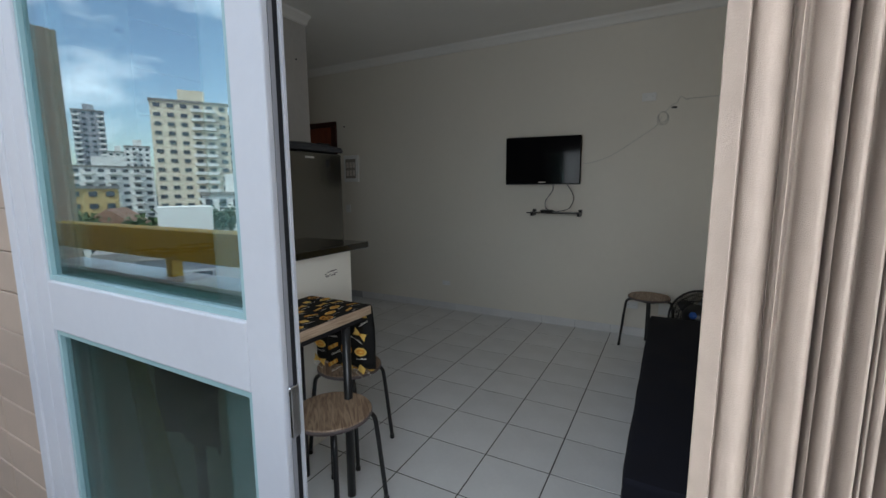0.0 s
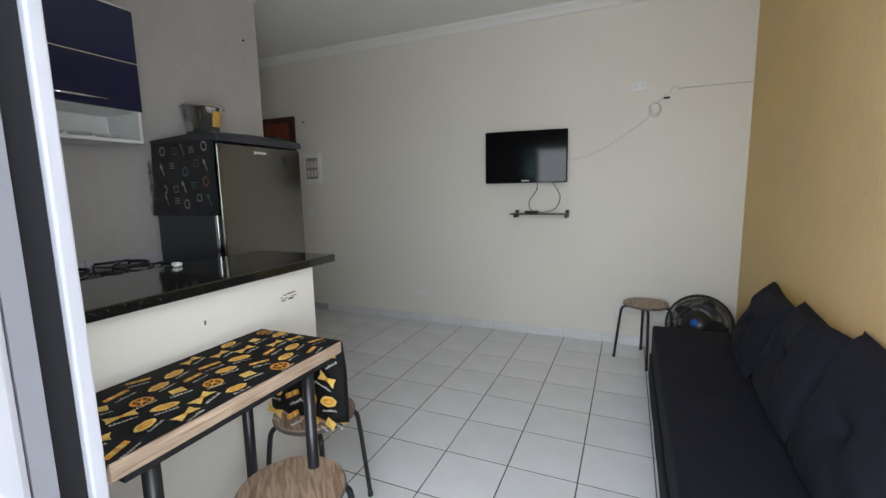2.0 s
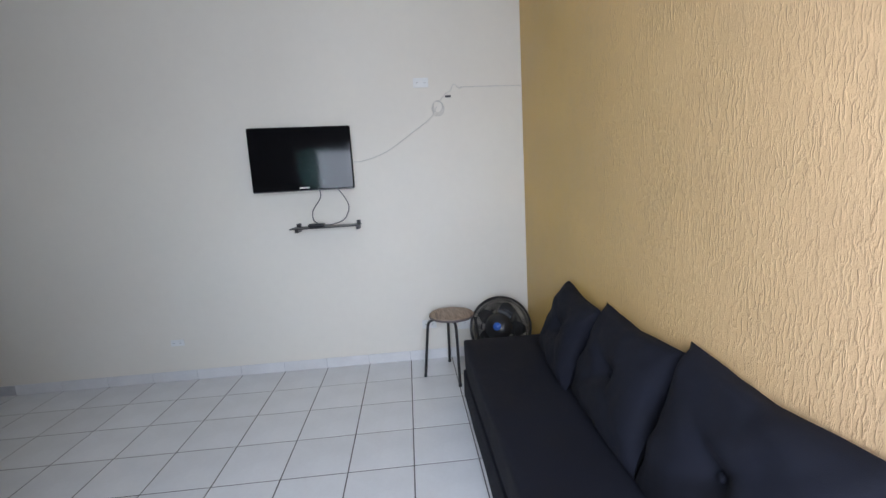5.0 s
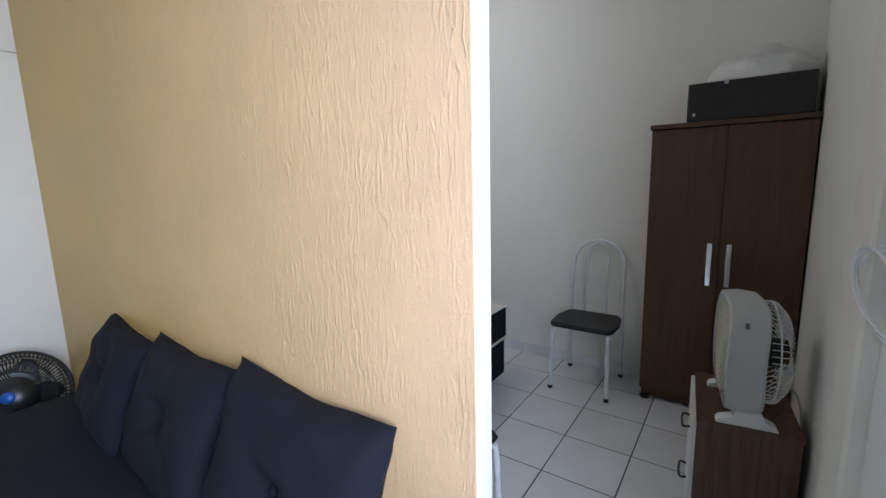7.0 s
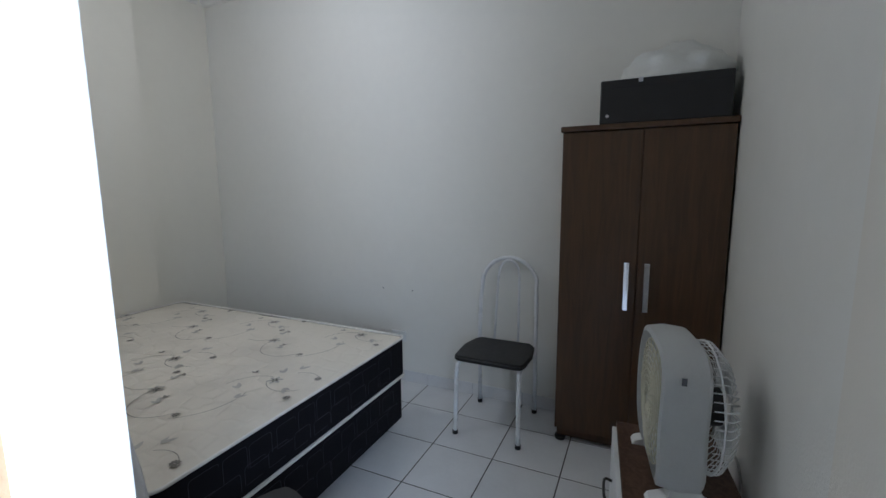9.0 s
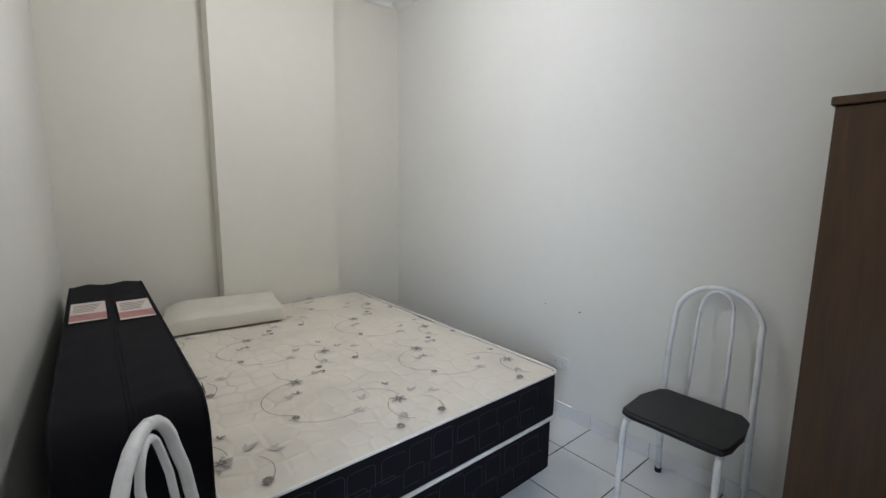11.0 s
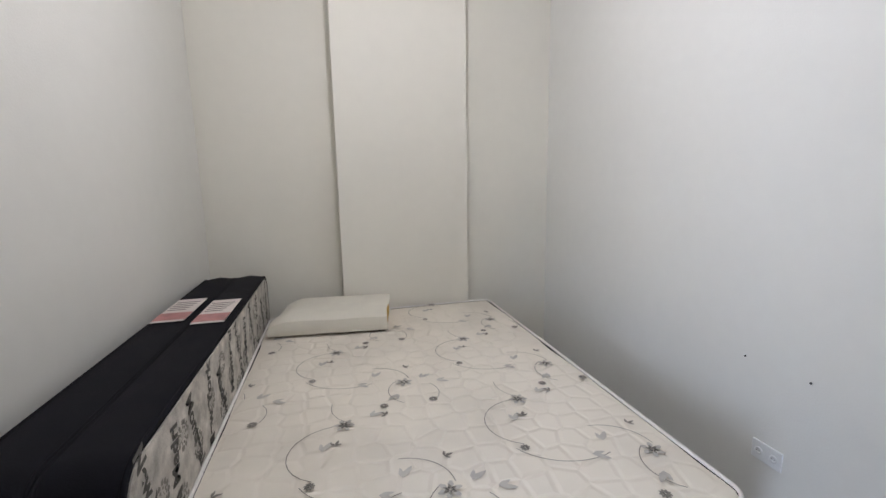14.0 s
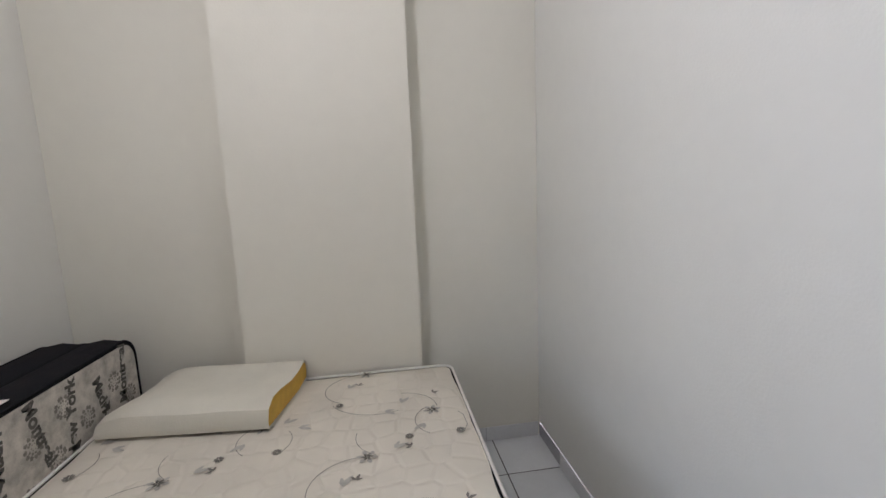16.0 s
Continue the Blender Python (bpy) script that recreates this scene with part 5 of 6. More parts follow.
def leaf_print(c, ang, ln, bm):
    d, s = Vector((math.cos(ang), math.sin(ang), 0)), Vector((-math.sin(ang), math.cos(ang), 0))
    pts = [c, c + d * ln * 0.4 + s * ln * 0.2, c + d * ln * 0.8 + s * ln * 0.1, c + d * ln, c + d * ln * 0.75 - s * ln * 0.13, c + d * ln * 0.35 - s * ln * 0.17]
    bm.faces.new([bm.verts.new(p) for p in pts])


def arc_stem(c, r, a0, a1, w, bm):
    pts = []
    for k in range(13):
        a = a0 + (a1 - a0) * k / 12
        q = Vector((c.x + r * math.cos(a) * 1.1, c.y + r * math.sin(a), ZP))
        if inside(q):
            pts.append(q)
    if len(pts) > 2:
        strip(bm, pts, w, UP)
    return pts


def motif(cx, cy):
    A = Vector((cx, cy, ZP + 0.0006))
    B = Vector((cx + 0.37, cy + 0.39, ZP + 0.0006))
    for P, ang in ((A, 0.2), (B, 0.9)):
        if inside(P):
            petal_flower(P, 0.035, 6, ink3, ang)
            petal_flower(P + UP * 0.00025, 0.020, 6, ink1, ang + 0.2)
            petal_flower(P + UP * 0.0005, 0.012, 6, ink2, ang + 0.5)
    arc_stem(A + Vector((-0.125, 0.03, 0)), 0.135, 0.0, 1.5, 0.0027, ink1)
    arc_stem(A + Vector((0.06, -0.07, 0)), 0.12, 2.2, 4.0, 0.0026, ink1)
    arc_stem(A + Vector((0.0, -0.10, 0)), 0.11, 5.7, 6.9, 0.0024, ink1)
    arc_stem(B + Vector((-0.02, -0.137, 0)), 0.14, 1.4, 4.2, 0.0027, ink1)
    arc_stem(A + Vector((0.43, 0.20, 0)), 0.19, 3.6, 5.1, 0.0026, ink1)
    arc_stem(B + Vector((0.10, 0.12, 0)), 0.13, 2.9, 4.2, 0.0022, ink1)
    for q, r in (((0.085, -0.165), 0.018), ((-0.10, -0.166), 0.017), ((0.27, 0.112), 0.016)):
        P = A + Vector((*q, 0.0004))
        if inside(P):
            petal_flower(P, r, 9, ink1, 0.1)
            petal_flower(P + UP * 0.0004, r * 0.42, 7, ink2, 0.3)
    for q, an in (((0.07, 0.02), 0.5), ((0.13, -0.02), 5.9), ((0.30, 0.26), 1.0), ((0.46, 0.42), 0.4), ((-0.04, -0.09), 3.9), ((0.45, 0.03), 5.6), ((0.52, 0.08), 0.9)):
        P = A + Vector((*q, 0))
        if inside(P) and inside(P + Vector((math.cos(an), math.sin(an), 0)) * 0.07):
            leaf_print(P, an, 0.055, ink3)
            leaf_print(P + UP * 0.0002, an + 0.7, 0.042, ink3)
    for q, an in (((0.02, 0.14), 0.3), ((0.34, 0.28), 1.2), ((0.52, 0.42), 2.5)):
        P = A + Vector((*q, 0.0004))
        if inside(P):
            leaf_print(P, an, 0.03, ink1)
            leaf_print(P, an + 1.1, 0.026, ink1)
            leaf_print(P, an - 0.9, 0.022, ink1)


ink3 = bmesh.new()
for i in range(-1, 3):
    for j in range(-1, 3):
        motif(2.254 + 0.636 * i - 0.636 * 0 + 0.02 * (1 - j), 4.185 + 0.645 * j)
tagged(part("floral_print", ink1, INK_GREY, bed), kind="stuff")
tagged(part("flower_centre_print", ink2, INK_DARK, bed), kind="stuff")
tagged(part("pale_leaf_print", ink3, material("pale_floral_print", (0.47, 0.45, 0.41), 0.8, vary=0.15, scale=40), bed), kind="stuff")


def text_mesh(body, size):
    """Raised lettering in the built-in font, centred, in the xy plane."""
    cu_ = bpy.data.curves.new("lettering", "FONT")
    cu_.offset = 0.0026
    cu_.body, cu_.size, cu_.align_x, cu_.align_y = body, size, "CENTER", "CENTER"
    ob = bpy.data.objects.new("lettering", cu_)
    scene.collection.objects.link(ob)
    dg = bpy.context.evaluated_depsgraph_get()
    me = bpy.data.meshes.new_from_object(ob.evaluated_get(dg))
    bm = bmesh.new()
    bm.from_mesh(me)
    bpy.data.objects.remove(ob)
    bpy.data.curves.remove(cu_)
    bpy.data.meshes.remove(me)
    return bm


# two mattresses standing on edge against the partition
def standing_mattress(xa, xb, label, words, ly):
    m = thing("mattress", pose(0, 0, 0), label, "mattress", "mattresses on edge")
    y0, y1, z1 = 3.405, 5.272, 0.834
    prof = rounded_outline(y0, 0.0, y1, z1, 0.09, 6)
    bm = bmesh.new()
    A = [bm.verts.new((xa + 0.006, y, z)) for y, z in prof]
    A2 = [bm.verts.new((xa, y + (0.012 if y < 4 else -0.012), z - (0.01 if z > 0.4 else -0.004))) for y, z in prof]
    C = [bm.verts.new(((xa + xb) / 2, y, z + 0.012 * (z > 0.6))) for y, z in prof]
    Bv = [bm.verts.new((xb - 0.006, y, z)) for y, z in prof]
    B2 = [bm.verts.new((xb, y + (0.012 if y < 4 else -0.012), z - (0.01 if z > 0.4 else -0.004))) for y, z in prof]
    n = len(prof)
    for P, Q in ((A2, A), (A, C), (C, Bv), (Bv, B2)):
        for k in range(n):
            bm.faces.new((P[k], P[(k + 1) % n], Q[(k + 1) % n], Q[k])).smooth = True
    bm.faces.new(A2)
    bm.faces.new(B2[::-1])
    part("border", bm, BED_SIDE, m, "black cloth border", True)
    part("edge_piping", tube([(xb - 0.002, y, z - 0.002) for y, z in prof], 0.006, 6, closed=True), BED_SIDE, m, "black piping")
    part("edge_piping", tube([(xa + 0.002, y, z - 0.002) for y, z in prof], 0.006, 6, closed=True), BED_SIDE, m, "black piping")
    if words:
        face = prism(rounded_outline(y0 + 0.016, 0.012, y1 - 0.016, z1 - 0.016, 0.08, 6), 0, 0.004)
        bmesh.ops.transform(face, matrix=Matrix(((0, 0, 1, xb), (1, 0, 0, 0), (0, 1, 0, 0), (0, 0, 0, 1))), verts=face.verts)
        part("printed_face", face, WORDCLOTH, m, "mottled cream cloth printed with city names")
        rnd = random.Random(21)
        tx = bmesh.new()
        cities = ["New York", "Montreal", "Madri"]
        for j in range(12):
            w = cities[(2 * j) % 3]
            for zc, ang, wd in ((0.70, 82 if j % 2 else -76, w), (0.48, -80 if j % 2 else 84, cities[(2 * j + 1) % 3])):
                t = text_mesh(wd, 0.066)
                y = 3.52 + j * 0.148 + rnd.uniform(-0.012, 0.012)
                m4 = Matrix.Translation((xb + 0.0052, y, zc + rnd.uniform(-0.03, 0.02))) @ Matrix(((0, 0, 1, 0), (1, 0, 0, 0), (0, 1, 0, 0), (0, 0, 0, 1))) @ Matrix.Rotation(radians(ang), 4, "Z")
                add_to(tx, t, m4)
        tagged(part("lettering", tx, INK_DARK, m), kind="stuff")
        ro = bmesh.new()
        for k in range(34):
            c = Vector((xb + 0.0046, 3.47 + 0.052 * k + rnd.uniform(-0.015, 0.015), 0.36 + 0.4 * ((k * 0.382) % 1)))
            for ring, cnt in ((0.034, 12), (0.021, 9), (0.010, 6)):
                for q in range(cnt):
                    a = q * math.tau / cnt + rnd.uniform(-0.15, 0.15)
                    d, e = Vector((0, math.cos(a), math.sin(a))), Vector((0, -math.sin(a), math.cos(a)))
                    w = ring * 0.24
                    ro.faces.new([ro.verts.new(c + d * (ring + i * w) + e * (j * w)) for i, j in ((-1, -0.5), (-0.4, -1), (1, -0.4), (0.7, 0.7), (-0.5, 0.9))])
        tagged(part("rosette_print", ro, INK_GREY, m), kind="stuff")
    lab = part("label", box((xa + xb) / 2 - 0.06, 4.34 + ly, z1 + 0.0125, (xa + xb) / 2 + 0.06, 4.68 + ly, z1 + 0.0145), LABEL_PAPER, m, "white and red paper label")
    part("label_band", box((xa + xb) / 2 - 0.06, 4.36 + ly, z1 + 0.0147, (xa + xb) / 2 + 0.06, 4.46 + ly, z1 + 0.0155), LABEL_RED, lab)
    bars = bmesh.new()
    for k in range(5):
        box((xa + xb) / 2 - 0.05, 4.50 + ly + k * 0.03, z1 + 0.0147, (xa + xb) / 2 + 0.02 + 0.006 * k, 4.508 + ly + k * 0.03, z1 + 0.0153, bm=bars)
    part("label_text", bars, LABEL_INK, lab)
    return m


standing_mattress(1.300, 1.452, "single mattress with a black border standing on edge against the wall", False, 0.03)
standing_mattress(1.458, 1.612, "single mattress printed with city names standing on edge beside the bed", True, -0.03)
tag = thing("paper_tag", pose(1.535, 3.398, 0.475), "white paper label with the number 57 on the mattress end", "label")
part("sheet", box(-0.05, -0.0022, -0.11, 0.05, -0.0002, 0.06), LABEL_PAPER, tag)
t57 = text_mesh("57", 0.045)
part("number", add_to(bmesh.new(), t57, Matrix.Translation((0.02, -0.0026, 0.03)) @ Matrix.Rotation(radians(90), 4, "X") @ Matrix.Rotation(radians(90), 4, "Z")), LABEL_INK, tag)
brs = bmesh.new()
for k in range(6):
    box(-0.042, -0.003, -0.02 - 0.014 * k, -0.005 + 0.004 * (k % 3), -0.0024, -0.014 - 0.014 * k, bm=brs)
    box(0.008, -0.003, -0.03 - 0.012 * k, 0.04, -0.0024, -0.026 - 0.012 * k, bm=brs)
part("print_lines", brs, LABEL_INK, tag)

# pillow
pw = thing("pillow", pose(2.005, 5.06, BT + 0.004, 0, 0, -6), "cream contour pillow with an open end showing yellow foam", "pillow")
pb = bmesh.new()
sec = [(-0.225, 0.012), (-0.232, 0.045), (-0.215, 0.085), (-0.16, 0.105), (-0.08, 0.10), (0.02, 0.085), (0.11, 0.092), (0.18, 0.105), (0.222, 0.085), (0.235, 0.045), (0.225, 0.012), (0.1, 0.002), (-0.1, 0.002)]
rows = []
for i in range(15):
    u = i / 14
    x = -0.315 + 0.63 * u
    e = 1 - 0.35 * max(0, 1 - u * 6) ** 2
    rows.append([pb.verts.new((x + 0.012 * math.sin(y * 9), y * (0.96 + 0.04 * e), z * e + 0.004 * noise.noise(Vector((x * 7, y * 7, z * 7))) * (z > 0.02))) for y, z in sec])
for A, B in zip(rows, rows[1:]):
    for k in range(len(sec)):
        pb.faces.new((A[k], A[(k + 1) % len(sec)], B[(k + 1) % len(sec)], B[k])).smooth = True
pb.faces.new(rows[0])
part("case", pb, PILLOW, pw, "cream pillowcase", True)
fm = bmesh.new()
f1 = [fm.verts.new((0.300 + 0.012 * math.sin(y * 9), y * 0.955, z * 0.93 + 0.003)) for y, z in sec]
f2 = [fm.verts.new((0.309 + 0.012 * math.sin(y * 9), y * 0.955, z * 0.93 + 0.003)) for y, z in sec]
for k in range(len(sec)):
    fm.faces.new((f1[k], f1[(k + 1) % len(sec)], f2[(k + 1) % len(sec)], f2[k]))
fm.faces.new(f1)
fm.faces.new(f2[::-1])
part("foam_core", fm, FOAM, pw, "yellow foam core")


# steel chairs
def chair(m, label):
    c = thing("chair", m, label, "chair", "white steel chairs")
    st = prism([(-0.165, -0.155), (-0.13, -0.185), (0.0, -0.205), (0.15, -0.205), (0.19, -0.19), (0.20, -0.155), (0.20, 0.155), (0.19, 0.19), (0.15, 0.205), (0.0, 0.205), (-0.13, 0.185), (-0.165, 0.155)], 0.428, 0.458)
    bmesh.ops.bevel(st, geom=[e for e in st.edges if abs(e.verts[0].co.z - e.verts[1].co.z) < 1e-6], offset=0.010, segments=3, affect="EDGES")
    part("seat", st, BLACK_VINYL, c, "black vinyl seat", True)
    arch = []
    for s in (-1,):
        arch += [(-0.20, -0.178, 0.012), (-0.195, -0.178, 0.25), (-0.188, -0.178, 0.46), (-0.20, -0.176, 0.66), (-0.215, -0.170, 0.78)]
    for k in range(1, 12):
        a = math.pi * k / 12
        arch.append((-0.225 - 0.012 * math.sin(a), -0.175 * math.cos(a), 0.785 + 0.175 * math.sin(a)))
    arch += [(x, -y, z) for x, y, z in reversed(arch[:5])]
    part("back_frame", tube(arch, 0.0125, 12), WHITE_STEEL, c)
    inner = [(-0.17, -0.075, 0.43), (-0.19, -0.072, 0.60), (-0.215, -0.066, 0.84)]
    for k in range(1, 8):
        a = math.pi * k / 8
        inner.append((-0.222 - 0.006 * math.sin(a), -0.064 * math.cos(a), 0.86 + 0.085 * math.sin(a)))
    inner += [(x, -y, z) for x, y, z in reversed(inner[:3])]
    part("back_loop", tube(inner, 0.0075, 10), WHITE_STEEL, c)
    for s in (-1, 1):
        part("leg", tube(curve_points([(-0.15, s * 0.165, 0.420), (0.10, s * 0.172, 0.420), (0.165, s * 0.175, 0.41), (0.192, s * 0.178, 0.36), (0.205, s * 0.182, 0.012)], 6), 0.0125, 12), WHITE_STEEL, c)
        for x, y in ((0.205, s * 0.182), (-0.20, s * 0.178)):
            ft = part("rubber_foot", lathe([(0, 0), (0.0155, 0), (0.016, 0.022), (0, 0.024)], 12), RUBBER, c)
            ft.location = (x, y, 0)
    return c


chair(pose(3.292, 2.845, 0, 0, 0, 180), "white tubular steel chair with a black seat against the wall")
chair(pose(1.672, 2.988, 0, 0, 0, -20), "white tubular steel chair with a black seat beside the bed")

# wardrobe
wd = thing("wardrobe", pose(0, 0, 0), "dark walnut two-door wardrobe with chrome handles", "wardrobe")
WY0, WY1, WX = 1.765, 2.505, 3.255
part("body", box(WX + 0.018, WY0, 0.07, XE - 0.008, WY1, 1.655), WALNUT, wd)
part("top_panel", box(WX - 0.012, WY0 - 0.004, 1.6555, XE - 0.006, WY1 + 0.008, 1.682, 0.004), WALNUT, wd)
part("plinth", box(WX + 0.03, WY0 + 0.01, 0.02, XE - 0.02, WY1 - 0.01, 0.0695), WALNUT, wd)
SE = 2.134
for y0, y1, hy in ((WY0 + 0.002, SE - 0.0015, SE - 0.045), (SE + 0.0015, WY1 - 0.002, SE + 0.045)):
    d = part("door", box(WX, y0, 0.075, WX + 0.0175, y1, 1.652, 0.003), WALNUT, wd, "dark walnut door")
    part("handle", box(WX - 0.03, hy - 0.013, 0.78, WX - 0.022, hy + 0.013, 1.02, 0.003), CHROME, d, "flat chrome handle")
    for z in (0.80, 1.0):
        part("handle_post", box(WX - 0.0219, hy - 0.006, z - 0.006, WX - 0.0002, hy + 0.006, z + 0.006), CHROME, d)
for y in (WY0 + 0.04, WY1 - 0.03):
    part("foot", lathe([(0, 0), (0.028, 0), (0.03, 0.019), (0, 0.0198)], 14), BLACK, wd).location = (WX + 0.03, y, 0)
case = thing("storage_box", pose(0, 0, 0), "black storage box lying on the wardrobe", "box")
part("body", box(3.262, 1.79, 1.683, 3.55, 2.335, 1.885, 0.006), BLACK_VINYL, case)
part("lid_seam", box(3.2605, 1.795, 1.845, 3.2618, 2.33, 1.849), RUBBER, case)
part("clasp", box(3.2585, 2.15, 1.865, 3.2618, 2.17, 1.885), CHROME, case, "small metal clasp")
part("round_stud", tube([(3.2618, 2.30, 1.72), (3.258, 2.30, 1.72)], 0.008, 10), CHROME, case)
bg_ = bmesh.new()
bmesh.ops.create_icosphere(bg_, subdivisions=4, radius=1.0)
for v in bg_.verts:
    q = v.co.copy()
    k = 1 + 0.18 * noise.noise(q * 2.2) + 0.08 * noise.noise(q * 6)
    v.co = Vector((q.x * 0.135 * k, q.y * 0.235 * k, max(-0.02, q.z * 0.14 * k)))
for f in bg_.faces:
    f.smooth = True
bo = tagged(finish(bg_, "plastic_bag", BAG), "crumpled white plastic bag on the black box", "bag")
bo.location = (3.41, 2.02, 1.906)

# nightstand with a box fan
ns = thing("nightstand", pose(2.45, 2.005, 0, 0, 0, 5), "brown bedside cabinet with a white drawer front", "nightstand")
WALNUT_MID = wood_material("mid_walnut_laminate", (0.06, 0.032, 0.020), (0.12, 0.068, 0.042), 3.0, (14, 14, 1.0), 0.45)
part("body", box(-0.215, -0.165, 0.0, 0.215, 0.148, 0.482), WALNUT_MID, ns)
part("top_panel", box(-0.22, -0.17, 0.4822, 0.22, 0.150, 0.50, 0.002), WALNUT_MID, ns)
for z0, z1 in ((0.02, 0.245), (0.25, 0.48)):
    d = part("drawer_front", box(-0.215, 0.1485, z0, 0.215, 0.164, z1, 0.002), WHITE_PL, ns, "white drawer front")
    part("knob", tube(curve_points([(-0.05, 0.1642, (z0 + z1) / 2), (-0.05, 0.19, (z0 + z1) / 2), (0.05, 0.19, (z0 + z1) / 2), (0.05, 0.1642, (z0 + z1) / 2)], 4), 0.005, 8), BLACK, d, "dark drawer pull")

fn = thing("table_fan", pose(2.405, 2.0, 0.5005, 0, 0, 8), "white plastic box fan standing on the nightstand", "fan")
# the fan blows to the north; its casing is deeper at the middle
shell = bmesh.new()
rings = []
for y, sx, sz, cz in ((0.075, 0.185, 0.185, 0.235), (0.07, 0.20, 0.20, 0.235), (0.02, 0.206, 0.208, 0.235), (-0.035, 0.20, 0.202, 0.235), (-0.045, 0.19, 0.192, 0.235)):
    ring = []
    for k in range(40):
        a = k * math.tau / 40
        c, d = math.cos(a), math.sin(a)
        p = 4.5
        q = (abs(c) ** p + abs(d) ** p) ** (-1 / p)
        ring.append(shell.verts.new((c * q * sx, y + (0.012 * (1 - abs(d) ** 2)), cz + d * q * sz)))
    rings.append(ring)
for A, B in zip(rings, rings[1:]):
    for k in range(40):
        shell.faces.new((A[k], A[(k + 1) % 40], B[(k + 1) % 40], B[k])).smooth = True
bmesh.ops.solidify(shell, geom=shell.faces[:], thickness=0.006)
part("casing", shell, WHITE_PL, fn, "", True)
fg = bmesh.new()
for k in range(9):
    r = 0.03 + 0.019 * k
    tube([(r * math.cos(q * math.tau / 32), 0.085 - 0.004 * k * k / 20, 0.235 + r * math.sin(q * math.tau / 32)) for q in range(32)], 0.0028, 5, closed=True, bm=fg)
for k in range(24):
    a = k * math.tau / 24
    tube([(0.02 * math.cos(a), 0.088, 0.235 + 0.02 * math.sin(a)), (0.185 * math.cos(a + 0.3), 0.074, 0.235 + 0.185 * math.sin(a + 0.3))], 0.0022, 4, bm=fg)
part("front_grille", fg, material("ivory_grille", (0.62, 0.60, 0.46), 0.5, vary=0.1, scale=10), fn, "ivory front grille")
bgm = bmesh.new()
for k in range(52):
    a = k * math.tau / 52
    c, d = math.cos(a), math.sin(a)
    tube([(c * 0.19, -0.045, 0.235 + d * 0.19), (c * 0.188, -0.085, 0.235 + d * 0.188), (c * 0.15, -0.115, 0.235 + d * 0.15), (c * 0.05, -0.125, 0.235 + d * 0.05)], 0.0019, 4, bm=bgm)
for r, y in ((0.19, -0.07), (0.06, -0.125)):
    tube([(r * math.cos(q * math.tau / 32), y, 0.235 + r * math.sin(q * math.tau / 32)) for q in range(32)], 0.003, 5, closed=True, bm=bgm)
tagged(part("back_guard", bgm, WHITE_PL, fn, "white wire back guard"), kind="stuff")
mo = part("motor", lathe([(0, -0.05), (0.05, -0.045), (0.06, 0.0), (0.055, 0.06), (0, 0.065)], 18), BLACK, fn, "", True)
mo.matrix_local = Matrix.Translation((0, -0.05, 0.235)) @ Matrix.Rotation(radians(90), 4, "X")
for sx in (-1, 1):
    ftm = bmesh.new()
    x = sx * 0.15
    prof = [(0.10, 0.0), (0.092, 0.014), (0.05, 0.03), (0.04, 0.06), (-0.035, 0.06), (-0.045, 0.03), (-0.08, 0.014), (-0.088, 0.0)]
    A = [ftm.verts.new((x - 0.022, y, z)) for y, z in prof]
    B = [ftm.verts.new((x + 0.022, y, z)) for y, z in prof]
    for k in range(len(prof)):
        ftm.faces.new((A[k], A[(k + 1) % len(prof)], B[(k + 1) % len(prof)], B[k]))
    ftm.faces.new(A[::-1])
    ftm.faces.new(B)
    part("foot", ftm, WHITE_PL, fn)
part("badge", box(-0.2075, 0.03, 0.375, -0.2055, 0.042, 0.395), GREY_CORD, fn, "small grey badge")
tagged(finish(tube(curve_points([(2.46, 1.90, 0.62), (2.47, 1.83, 0.56), (2.5, 1.80, 0.40), (2.52, 1.795, 0.10), (2.5, 1.80, 0.012)], 8), 0.004, 6), "fan_cable", CORD), "pale cable hanging behind the fan", "cable")

# cable coil on the wall by the opening
wcoil = thing("wall_cable", pose(0, 0, 0), "white cable hung in loose loops on the bedroom wall", "cable")
for k in range(3):
    part("loop", tube([(1.395 + math.cos(q * math.tau / 30) * (0.190 - 0.006 * k), 1.864 + 0.005 * k + 0.003 * math.sin(q * 0.42 + 2 * k), 1.212 + 0.005 * (k - 1) + math.sin(q * math.tau / 30 + 0.10 * k) * (0.066 - 0.005 * k)) for q in range(30)], 0.0025, 7, closed=True), WHITE_PL, wcoil)
part("lead", tube(curve_points([(1.54, 1.868, 1.225), (1.47, 1.868, 1.262), (1.38, 1.866, 1.30), (1.29, 1.862, 1.355), (1.22, 1.850, 1.43), (1.20, 1.842, 1.55)], 8), 0.0026, 7), WHITE_PL, wcoil)
part("black_plug", tube(curve_points([(1.340, 1.866, 1.256), (1.318, 1.867, 1.250), (1.298, 1.866, 1.240)], 5), 0.0036, 8), RUBBER, wcoil, "black cable end")
wall_plate("light_switch", pose(1.235, 1.838, 1.28, 0, 0, 180), 0.075, 0.11, "yellowed switch plate by the bedroom opening", 1)
lamp = thing("ceiling_lamp", pose(2.32, 3.95, 2.93), "white round ceiling lamp of the bedroom", "lamp")
part("base", lathe([(0, -0.001), (0.09, -0.001), (0.085, -0.03), (0.03, -0.045), (0.022, -0.10), (0.006, -0.11), (0.006, -0.30), (0.022, -0.31), (0.022, -0.34), (0, -0.34)], 24), WHITE_PL, lamp, "", True)
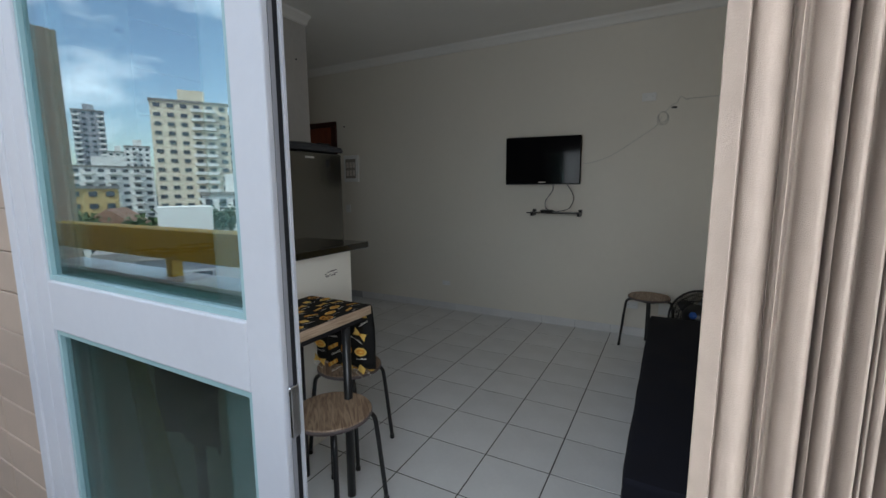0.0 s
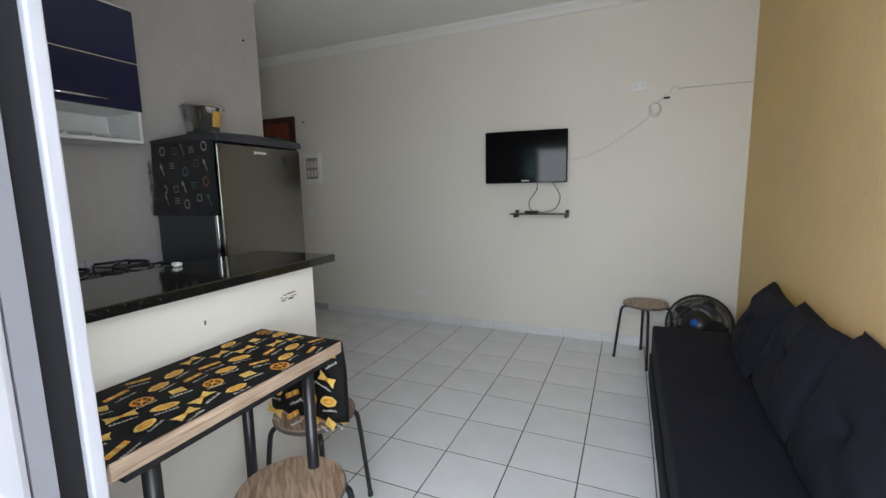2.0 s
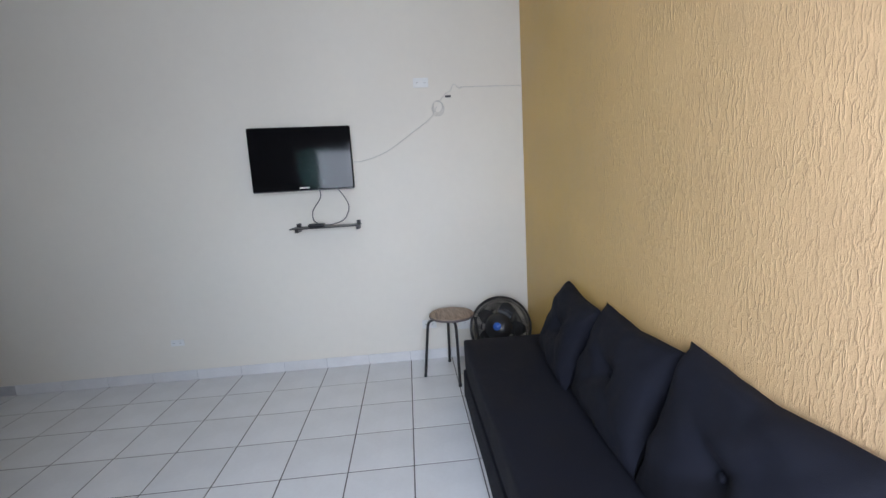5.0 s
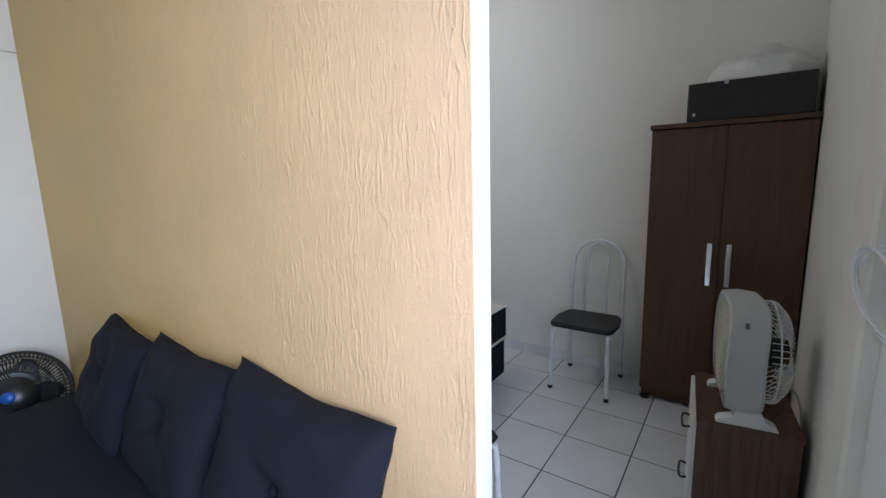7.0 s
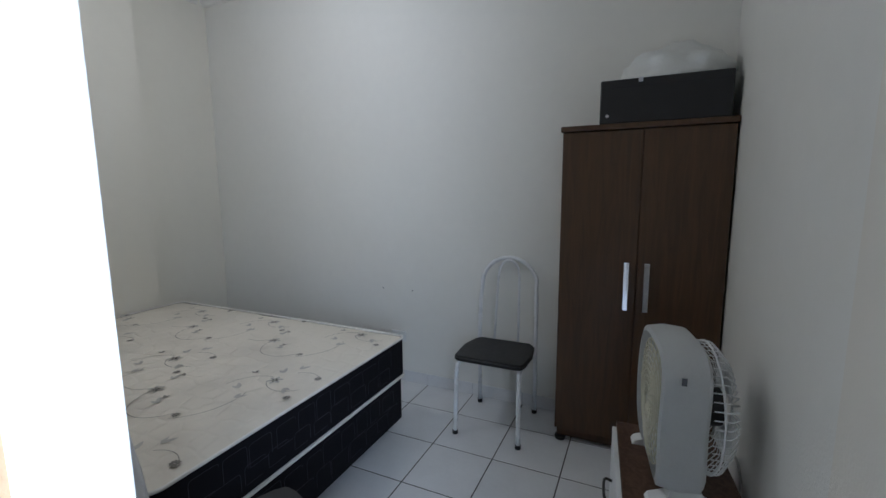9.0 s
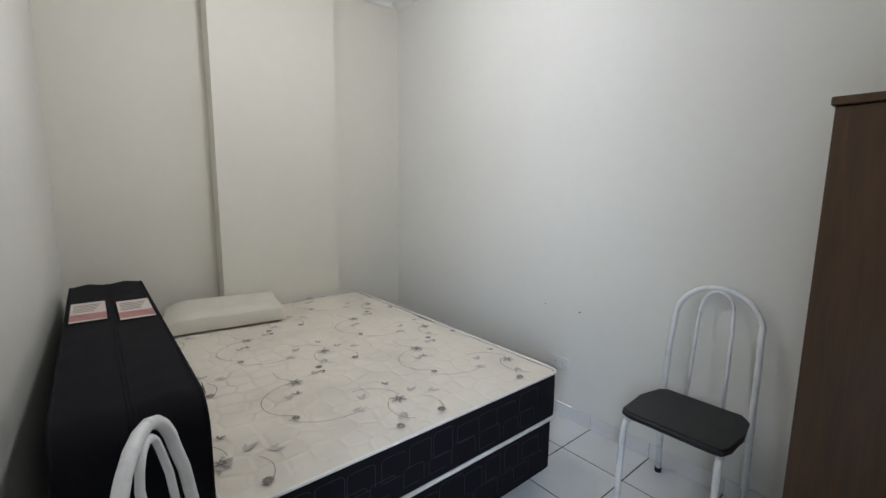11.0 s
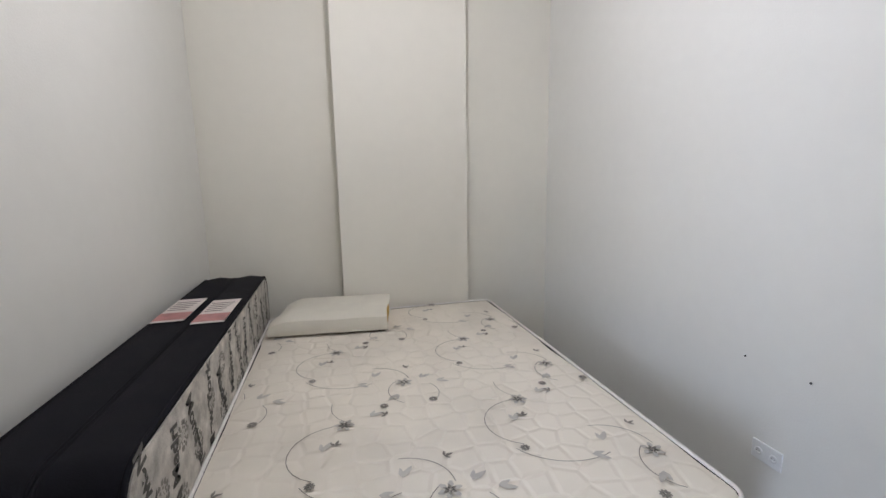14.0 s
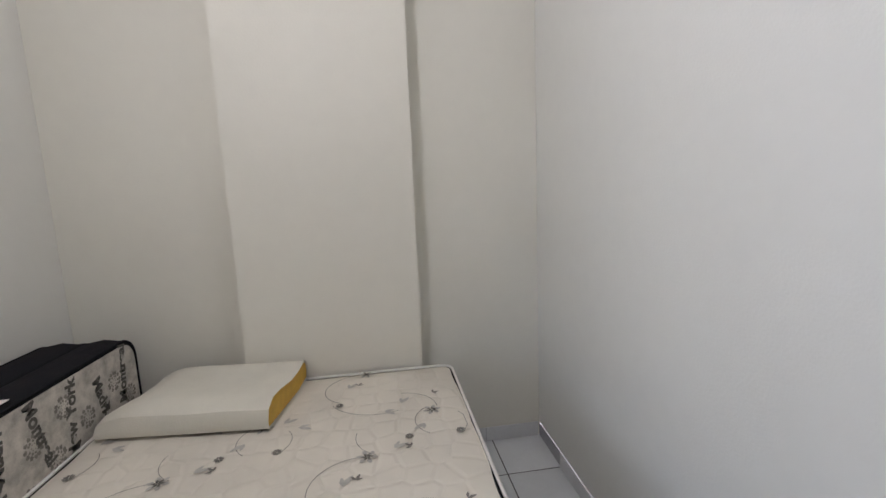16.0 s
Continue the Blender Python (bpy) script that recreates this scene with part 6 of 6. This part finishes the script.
for y, z in ((3.555, 0.676), (3.795, 0.676)):
    tagged(finish(tube([(XE - 0.0004, y, z), (XE - 0.004, y, z)], 0.004, 8), "wall_plug", BLACK), "tiny dark screw hole plug in the wall", "wall plug")

# ---- skirting, tiles, facade pieces ----


def lay(parent, me, places):
    for p, rz in places:
        o = new("tile", me)
        o.parent = parent
        o.location = p
        o.rotation_euler = (0, 0, rz)


floor = bpy.data.objects["floor"]
tile_me = piece_mesh("floor_tile", PT - 0.0052, PT - 0.0052, 0.012, TILE, 0.0015)
liv = []
for i in range(-13, 4):
    for j in range(-9, 4):
        x, y = 0.2 - PT / 2 + i * PT + PT, 4.4 - PT / 2 + j * PT + PT
        if x - PT / 2 > 1.06 or y - PT / 2 < 1.60 or x - PT / 2 < -4.3:
            continue
        if y + PT / 2 > YN + 0.05:
            continue
        if x > 1.10:
            continue
        liv.append(((x, y, -0.0055), 0))
for i in range(-4, 4):
    for j in range(-3, 9):
        x, y = 2.606 + PT / 2 + i * PT, 2.76 + PT / 2 + j * PT
        if 1.2 < x < XE - 0.05 and 1.7 < y < YB - 0.05:
            liv.append(((x, y, -0.0055), 0))
lay(floor, tile_me, liv)


def skirting(name, a, b, n, joints, label, first=0.0):
    """Glazed skirting tiles along a wall from a to b; n points into the room."""
    sk = tagged(new(name), label, "skirting", kind="structure")
    L = math.hypot(b[0] - a[0], b[1] - a[1])
    ang = math.atan2(b[1] - a[1], b[0] - a[0])
    back = part("backing", box(0, -0.004, 0, L, 0.0, 0.078), KGROUT, sk)
    pos = first
    while pos < L - 0.01:
        w = min(joints, L - pos)
        part("tile", box(pos + 0.0015, -0.009, 0.001, pos + w - 0.0015, -0.0042, 0.083, 0.0012, 1), SKIRT, sk)
        pos += joints
    sk.matrix_world = Matrix.Translation((a[0], a[1], 0)) @ Matrix.Rotation(ang, 4, "Z")
    return sk


skirting("baseboard", (-3.19, YN - 0.0005), (wall_x(YN) - 0.002, YN - 0.0005), (0, -1), PT, "glazed pale tile skirting along the cream wall", (0.195 + 3.19) % PT - 0.0)
skirting("baseboard_east", (XE - 0.0005, YB - 0.01), (XE - 0.0005, 2.52), (-1, 0), PT, "glazed pale tile skirting in the bedroom", (YB - 0.01 - 3.44) % PT)
skirting("baseboard_bedroom", (2.91, YB - 0.0005), (XE - 0.01, YB - 0.0005), (0, -1), PT, "glazed pale tile skirting in the bedroom", 0.0)

kt = tagged(new("kitchen_tiles"), "pale glazed kitchen wall tiles", "wall tiles", kind="structure")
part("bed_mortar", box(-2.3495, 1.62, 0.12, -2.3475, 3.98, 1.045), KGROUT, kt)
kt_me = piece_mesh("kitchen_tile", 0.2245, 0.3035, 0.006, KTILE, 0.0012)
for j in range(3):
    for i in range(10):
        y = 1.74 + 0.2265 * i
        if y > 3.9:
            continue
        o = new("tile", kt_me)
        o.parent = kt
        o.matrix_local = Matrix.Translation((-2.3445, y, 1.045 - 0.1535 - 0.3065 * j)) @ Matrix.Rotation(radians(90), 4, "Y") @ Matrix.Rotation(radians(90), 4, "Z")

ft = tagged(new("facade_tiles"), "beige long facade tiles beside the balcony door", "wall tiles", kind="structure")
part("bed_mortar", box(-4.66, 1.508, -0.03, -0.744, 1.5195, 2.75), BEIGE_JOINT, ft)
fme = piece_mesh("facade_tile", 0.236, 0.104, 0.010, BEIGE_TILE, 0.002)
for j in range(26):
    for i in range(16):
        o = new("tile", fme)
        o.parent = ft
        o.matrix_local = Matrix.Translation((-0.744 - 0.119 - i * 0.2395, 1.5045, 0.025 + j * 0.1065)) @ Matrix.Rotation(radians(90), 4, "X")
et = tagged(new("end_wall_tiles"), "beige long facade tiles on the balcony end wall", "wall tiles", kind="structure")
for j in range(26):
    for i in range(6):
        o = new("tile", fme)
        o.parent = et
        o.matrix_local = Matrix.Translation((-4.6595, 1.38 - i * 0.2395, 0.025 + j * 0.1065)) @ Matrix.Rotation(radians(90), 4, "Z") @ Matrix.Rotation(radians(90), 4, "X")
pme = piece_mesh("parapet_tile", 0.236, 0.104, 0.010, PARAPET, 0.002)
pt = tagged(new("parapet_tiles"), "tiles toned dark for shade on the inner side of the balcony wall", "wall tiles", kind="structure")
for j in range(6):
    for i in range(24):
        o = new("tile", pme)
        o.parent = pt
        o.matrix_local = Matrix.Translation((-4.2 + i * 0.2395, 0.106, 0.05 + j * 0.1065)) @ Matrix.Rotation(radians(-90), 4, "X")
